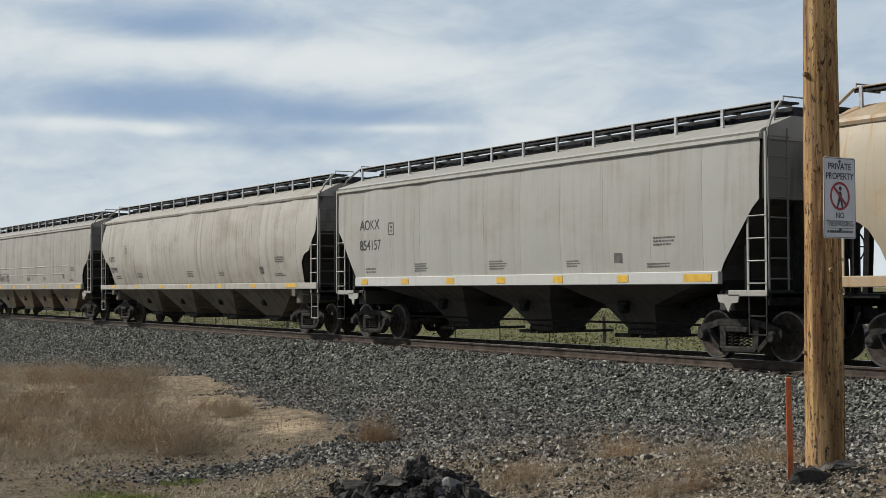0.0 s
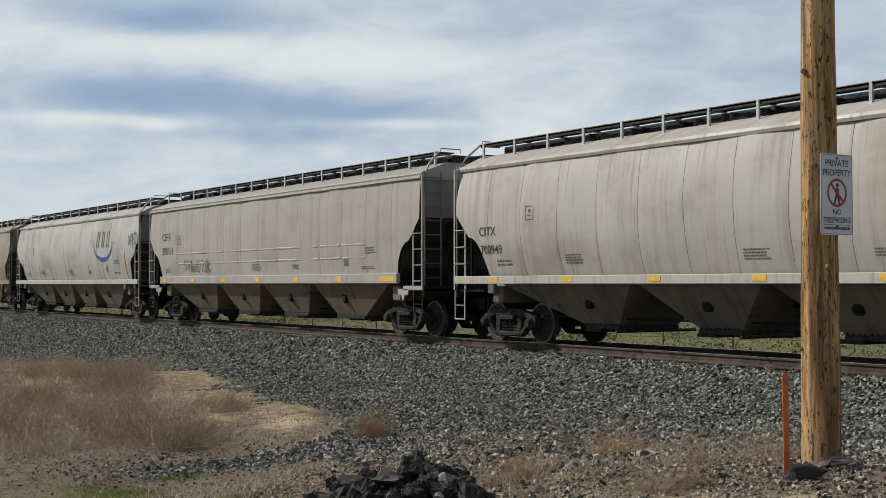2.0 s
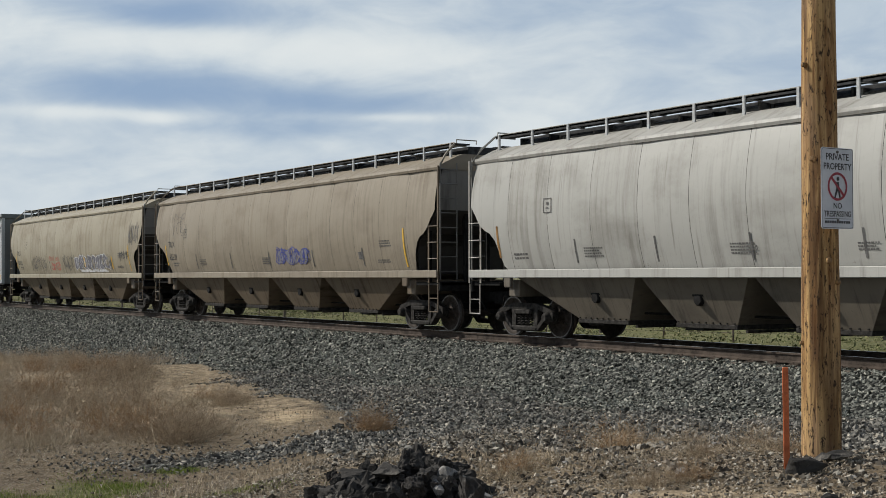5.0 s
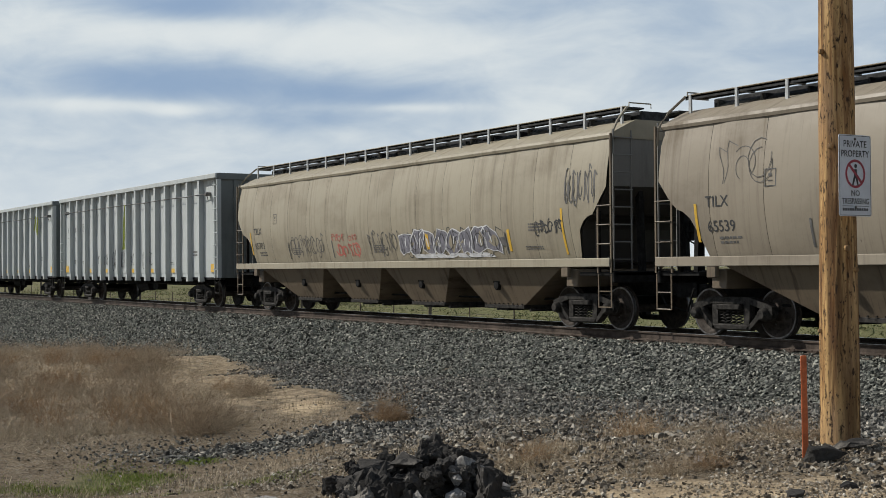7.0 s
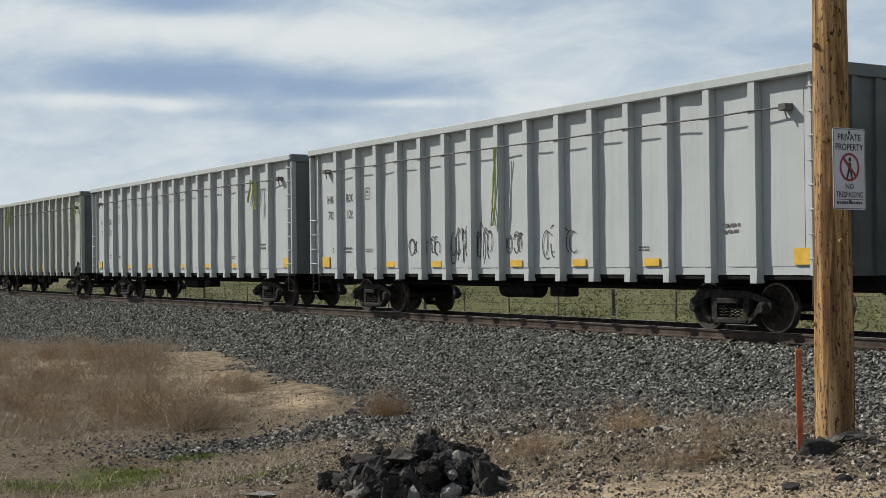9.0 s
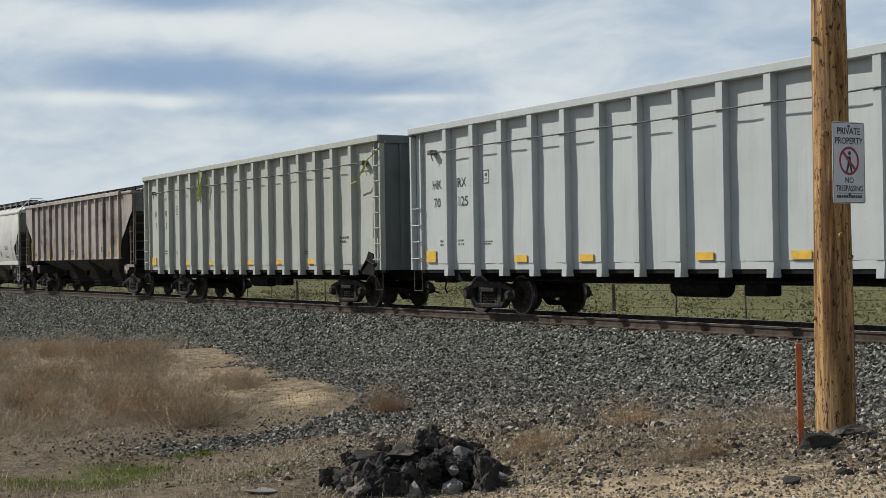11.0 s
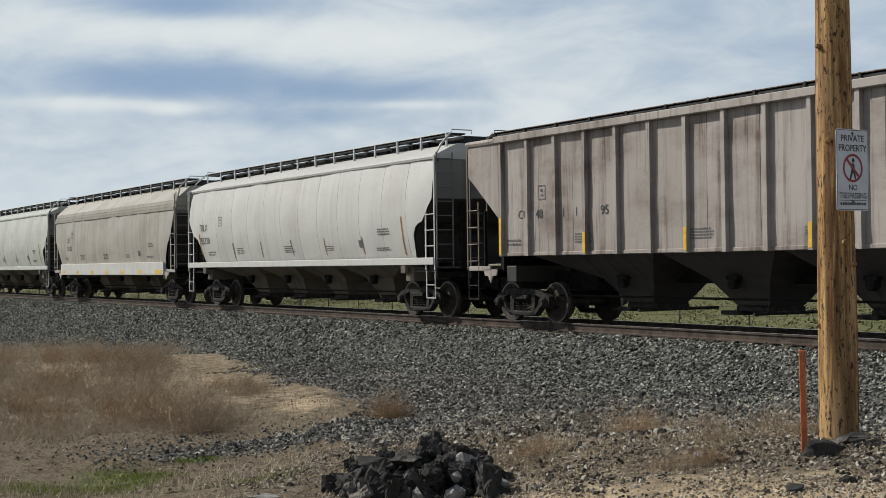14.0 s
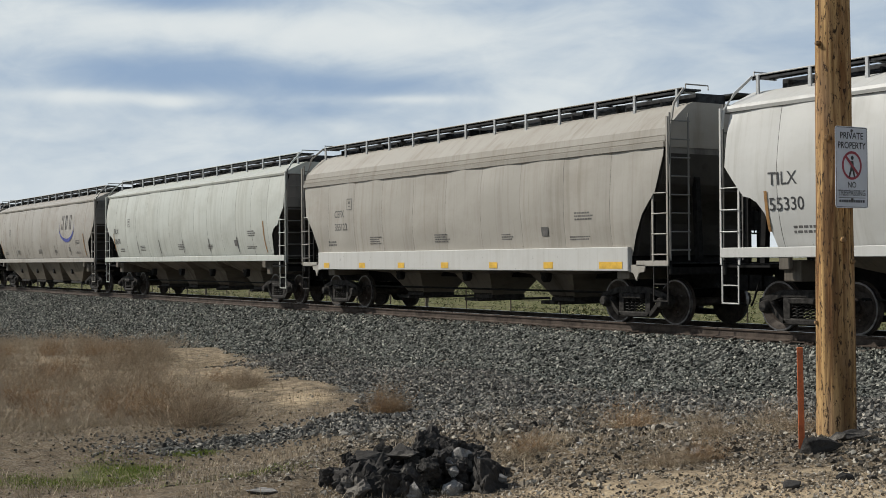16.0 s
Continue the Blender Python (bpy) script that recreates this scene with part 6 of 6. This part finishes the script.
def make_plants():
    r = random.Random(4)
    tumble = [twig_mesh("dry_bush", 130, 0.60, 0.46, M_RUSSET if k == 3 else M_TWIG, 30 + k, 0.0029, 0.55, 7) for k in range(4)]
    straw = [twig_mesh("dry_weed", 110, 0.60, 0.30, M_STRAW, 40 + k, 0.0034, 0.5, 5, 0.5) for k in range(4)]

    def bush(x, y, s, kind, label, flat=1.0):
        ob = tagged(new("dry_bush", (tumble if kind else straw)[r.randrange(4)]), label, "bush", "dry bushes beside the track")
        ob.matrix_basis = pose(x, y, gz(x, y), 0, 0, r.uniform(0, 360)) @ Matrix.Diagonal((s, s, s * flat, 1))

    ditch = [twig_mesh("dry_weed", 46, 0.85, 0.34, M_WEED, 60 + k, 0.0030, 0.6, 12, 0.40) for k in range(5)]

    def weed(x, y, s, label, flat=1.0):
        ob = tagged(new("dry_weed", ditch[r.randrange(5)]), label, "bush", "dry weeds in the ditch")
        ob.matrix_basis = pose(x, y, gz(x, y), 0, 0, r.uniform(0, 360)) @ Matrix.Diagonal((s, s, s * flat, 1))

    for _ in range(20):
        bush(-17.9 + r.gauss(0, 0.75), 6.6 + r.gauss(0, 0.40), r.uniform(0.8, 1.3), r.random() < 0.85, "rust-brown dry tumbleweed bush on sandy soil")
    for _ in range(9):
        bush(-22.6 + r.gauss(0, 0.7), 9.3 + r.gauss(0, 0.35), r.uniform(0.6, 1.0), r.random() < 0.7, "brown dry tumbleweed at the slope's foot")
    for _ in range(46):
        x = r.uniform(-42, -17)
        y = r.uniform(4.0 + 0.17 * (-17 - x), 6.2 + 6.0 * min(1.0, (-17 - x) / 17))
        bush(x, y, r.uniform(0.7, 1.35), r.random() < 0.6, "round dry tumbleweed among the ditch weeds", r.uniform(0.9, 1.3))
    for _ in range(12):
        bush(-31.5 + r.gauss(0, 1.5), 10.9 + r.gauss(0, 0.5), r.uniform(0.9, 1.5), r.random() < 0.7, "brown dry tumbleweed at the slope's foot")
    # the weeds grow in drifts, dense below the slope, with some bare soil between
    for _ in range(350):
        x = r.uniform(-46, -15.7)
        top = 6.7 + 5.9 * min(1.0, max(0.0, (-17.0 - x) / 17)) + 1.6 * noise.noise((x * 0.45, 7.0, 0.0))
        y = r.uniform(0.9 + 0.185 * max(0.0, -16 - x) + 2.5, top)
        if noise.noise((x * 0.30, y * 0.75, 2.0)) > -0.10:
            weed(x, y, r.uniform(0.55, 1.5) * (1.15 if x < -28 else 1.0), "tan dry weed clump in the ditch", r.uniform(0.6, 1.35))
    for x, y, s in ((-11.8, 4.8, 0.5), (-11.5, 4.9, 0.5), (-11.9, 5.1, 0.45), (-11.2, 4.6, 0.4), (-10.2, 4.5, 0.4), (-12.4, 4.6, 0.4)):
        weed(x, y, s, "flattened grey dead weed on bare soil", 0.5)
    bush(-16.2, 9.05, 0.52, True, "small round dry tumbleweed on crushed stone", 1.1)
    bush(-16.1, 9.1, 0.50, True, "small round dry tumbleweed on crushed stone", 1.1)
    bush(-16.15, 9.0, 0.72, True, "small round dry tumbleweed on crushed stone", 1.5)
    bush(-16.3, 9.1, 0.70, True, "small round dry tumbleweed on crushed stone", 1.5)
    bush(-16.25, 9.15, 0.46, True, "small round dry tumbleweed on crushed stone", 1.1)
    for x, y, s in ((-9.4, 7.9, 0.75), (-9.8, 8.3, 0.7), (-9.1, 8.3, 0.55), (-8.5, 5.95, 0.62), (-8.7, 6.2, 0.5), (-8.2, 8.35, 0.6), (-7.7, 8.1, 0.5), (-8.0, 7.4, 0.5), (-7.2, 6.7, 0.4), (-7.4, 6.3, 0.45), (-8.9, 6.6, 0.45)):
        for _ in range(2):
            bush(x + r.uniform(-0.1, 0.1), y + r.uniform(-0.1, 0.1), s, r.random() < 0.4, "sparse straw-coloured dry weed among stones", 1.0)
    # short dry grass over the open soil
    R = np.random.RandomState(17)

    def blades(name, x, y, h, mat, label, w=0.004):
        n = len(x)
        a = R.rand(n) * 6.283
        z = ground_z(x, y) - 0.01
        lean = R.rand(n) * 0.9 * h
        dx, dy = np.cos(a), np.sin(a)
        t = R.rand(n) * 6.283
        P = np.stack([np.stack([x - dy * w, y + dx * w, z], 1), np.stack([x + dy * w, y - dx * w, z], 1), np.stack([x + dx * lean, y + dy * lean, z + h * (0.5 + 0.5 * R.rand(n))], 1)], 1)
        F = np.arange(3 * n).reshape(-1, 3)
        tagged(new(name, big_mesh(name, P.reshape(-1, 3), F, mat)), label, "grass", kind="stuff")

    n = 13000
    x, y = -34 + 22 * R.rand(n), 2.5 + 7.5 * R.rand(n)
    keep = (lumps(x, y, 0.9, 21) > -0.12) & (np.abs(x + 15.0) > 1.0) & (stony(x, y) < 0.35)
    blades("dry_grass", x[keep], y[keep], 0.05 + 0.12 * R.rand(keep.sum()), M_STRAW, "short dry straw grass over bare soil", 0.004)
    n = 9000
    x, y = -13.2 + 5.2 * R.rand(n), 3.0 + 4.5 * R.rand(n)
    keep = (lumps(x, y, 0.6, 22) > 0.02) & (stony(x, y) < 0.35)
    blades("dry_grass", x[keep], y[keep], 0.03 + 0.08 * R.rand(keep.sum()), M_STRAW, "thin grey dry grass near the rocks", 0.004)
    n = 22000
    c = np.array([(-14.0, 4.6, 0.7, 0.22), (-14.6, 5.55, 0.22, 0.14), (-13.0, 4.1, 0.5, 0.2), (-13.2, 3.4, 0.6, 0.25), (-10.2, 4.4, 0.3, 0.25), (-11.3, 3.9, 0.4, 0.3)])
    k = R.choice(6, n, p=[0.34, 0.14, 0.18, 0.2, 0.06, 0.08])
    x, y = c[k, 0] + R.randn(n) * c[k, 2] * 0.6, c[k, 1] + R.randn(n) * c[k, 3]
    blades("green_grass", x, y, 0.015 + 0.035 * R.rand(n), M_BLADE, "low bright green grass tufts", 0.004)
    # far range beyond the track: low sage clumps
    n = 6500
    x, y = -130 + 150 * R.rand(n), 23.5 + 85 * R.rand(n) ** 1.9
    z = ground_z(x, y)
    m = 40
    s = (0.14 + 0.36 * R.rand(n) ** 2)[:, None, None]
    dirs = R.randn(n, m, 3)
    dirs[..., 2] = np.abs(dirs[..., 2]) * 0.7
    base = np.stack([x, y, z], 1)[:, None, :] + dirs * s * np.array([1.0, 1.0, 0.75])
    tri = base[:, :, None, :] + R.randn(n, m, 3, 3) * s[..., None] * 0.105
    tri[..., 2] = np.maximum(tri[..., 2], z[:, None, None] - 0.05)
    V = tri.reshape(-1, 3)
    tagged(new("sagebrush", big_mesh("sagebrush", V, np.arange(len(V)).reshape(-1, 3), M_SAGE)), "olive sagebrush scrub on the plain beyond the track", "scrub", kind="stuff")


make_plants()


# ---- fence beyond the track ----
def make_fence():
    fence = tagged(new("wire_fence"), "wire fence with weathered posts across the grassland", "fence")
    y = 31.0
    wood = Mesh()
    wood.tube([(0, 0, -0.3), (0, 0, 0.6), (0.01, 0, 1.25)], [0.085, 0.08, 0.075], 9)
    wood_data = wood.data("fence_post", M_TIE, True)
    steel = Mesh()
    steel.box(-0.02, 0.02, -0.02, 0.02, -0.3, 1.15)
    steel_data = steel.data("steel_post", M_RAIL)
    r = random.Random(6)
    for k in range(44):
        x = 6.0 - 3.4 * k
        o = part("fence_post" if k % 4 == 1 else "steel_post", wood_data if k % 4 == 1 else steel_data, None, fence)
        o.matrix_basis = pose(x, y, gz(x, y), r.uniform(-2, 2), r.uniform(-2, 2), 0)
    for h in (0.4, 0.7, 1.0):
        m = Mesh()
        m.tube([(6.0 - 3.4 * k, y - 0.03, gz(6.0 - 3.4 * k, y) + h) for k in range(44)], 0.006, 4)
        part("fence_wire", m, M_RAIL, fence)


make_fence()


# ---- what moves ----
def motions():
    for car, centre in CARS:
        walk(car, [(t, pose(centre + SPEED * t, TRACK_Y, 0)) for t in (0.0, 4.0, 8.0, 12.0, 16.0)])
    turn = math.degrees(SPEED / 0.457) / FPS
    spins = {s: [(k / FPS, pose(s, 0, 0.457, 0, turn * k, 0)) for k in range(16 * FPS + 1)] for s in (-0.889, 0.889)}
    for wheelset, s in WHEELSETS:
        walk(wheelset, spins[s])


motions()
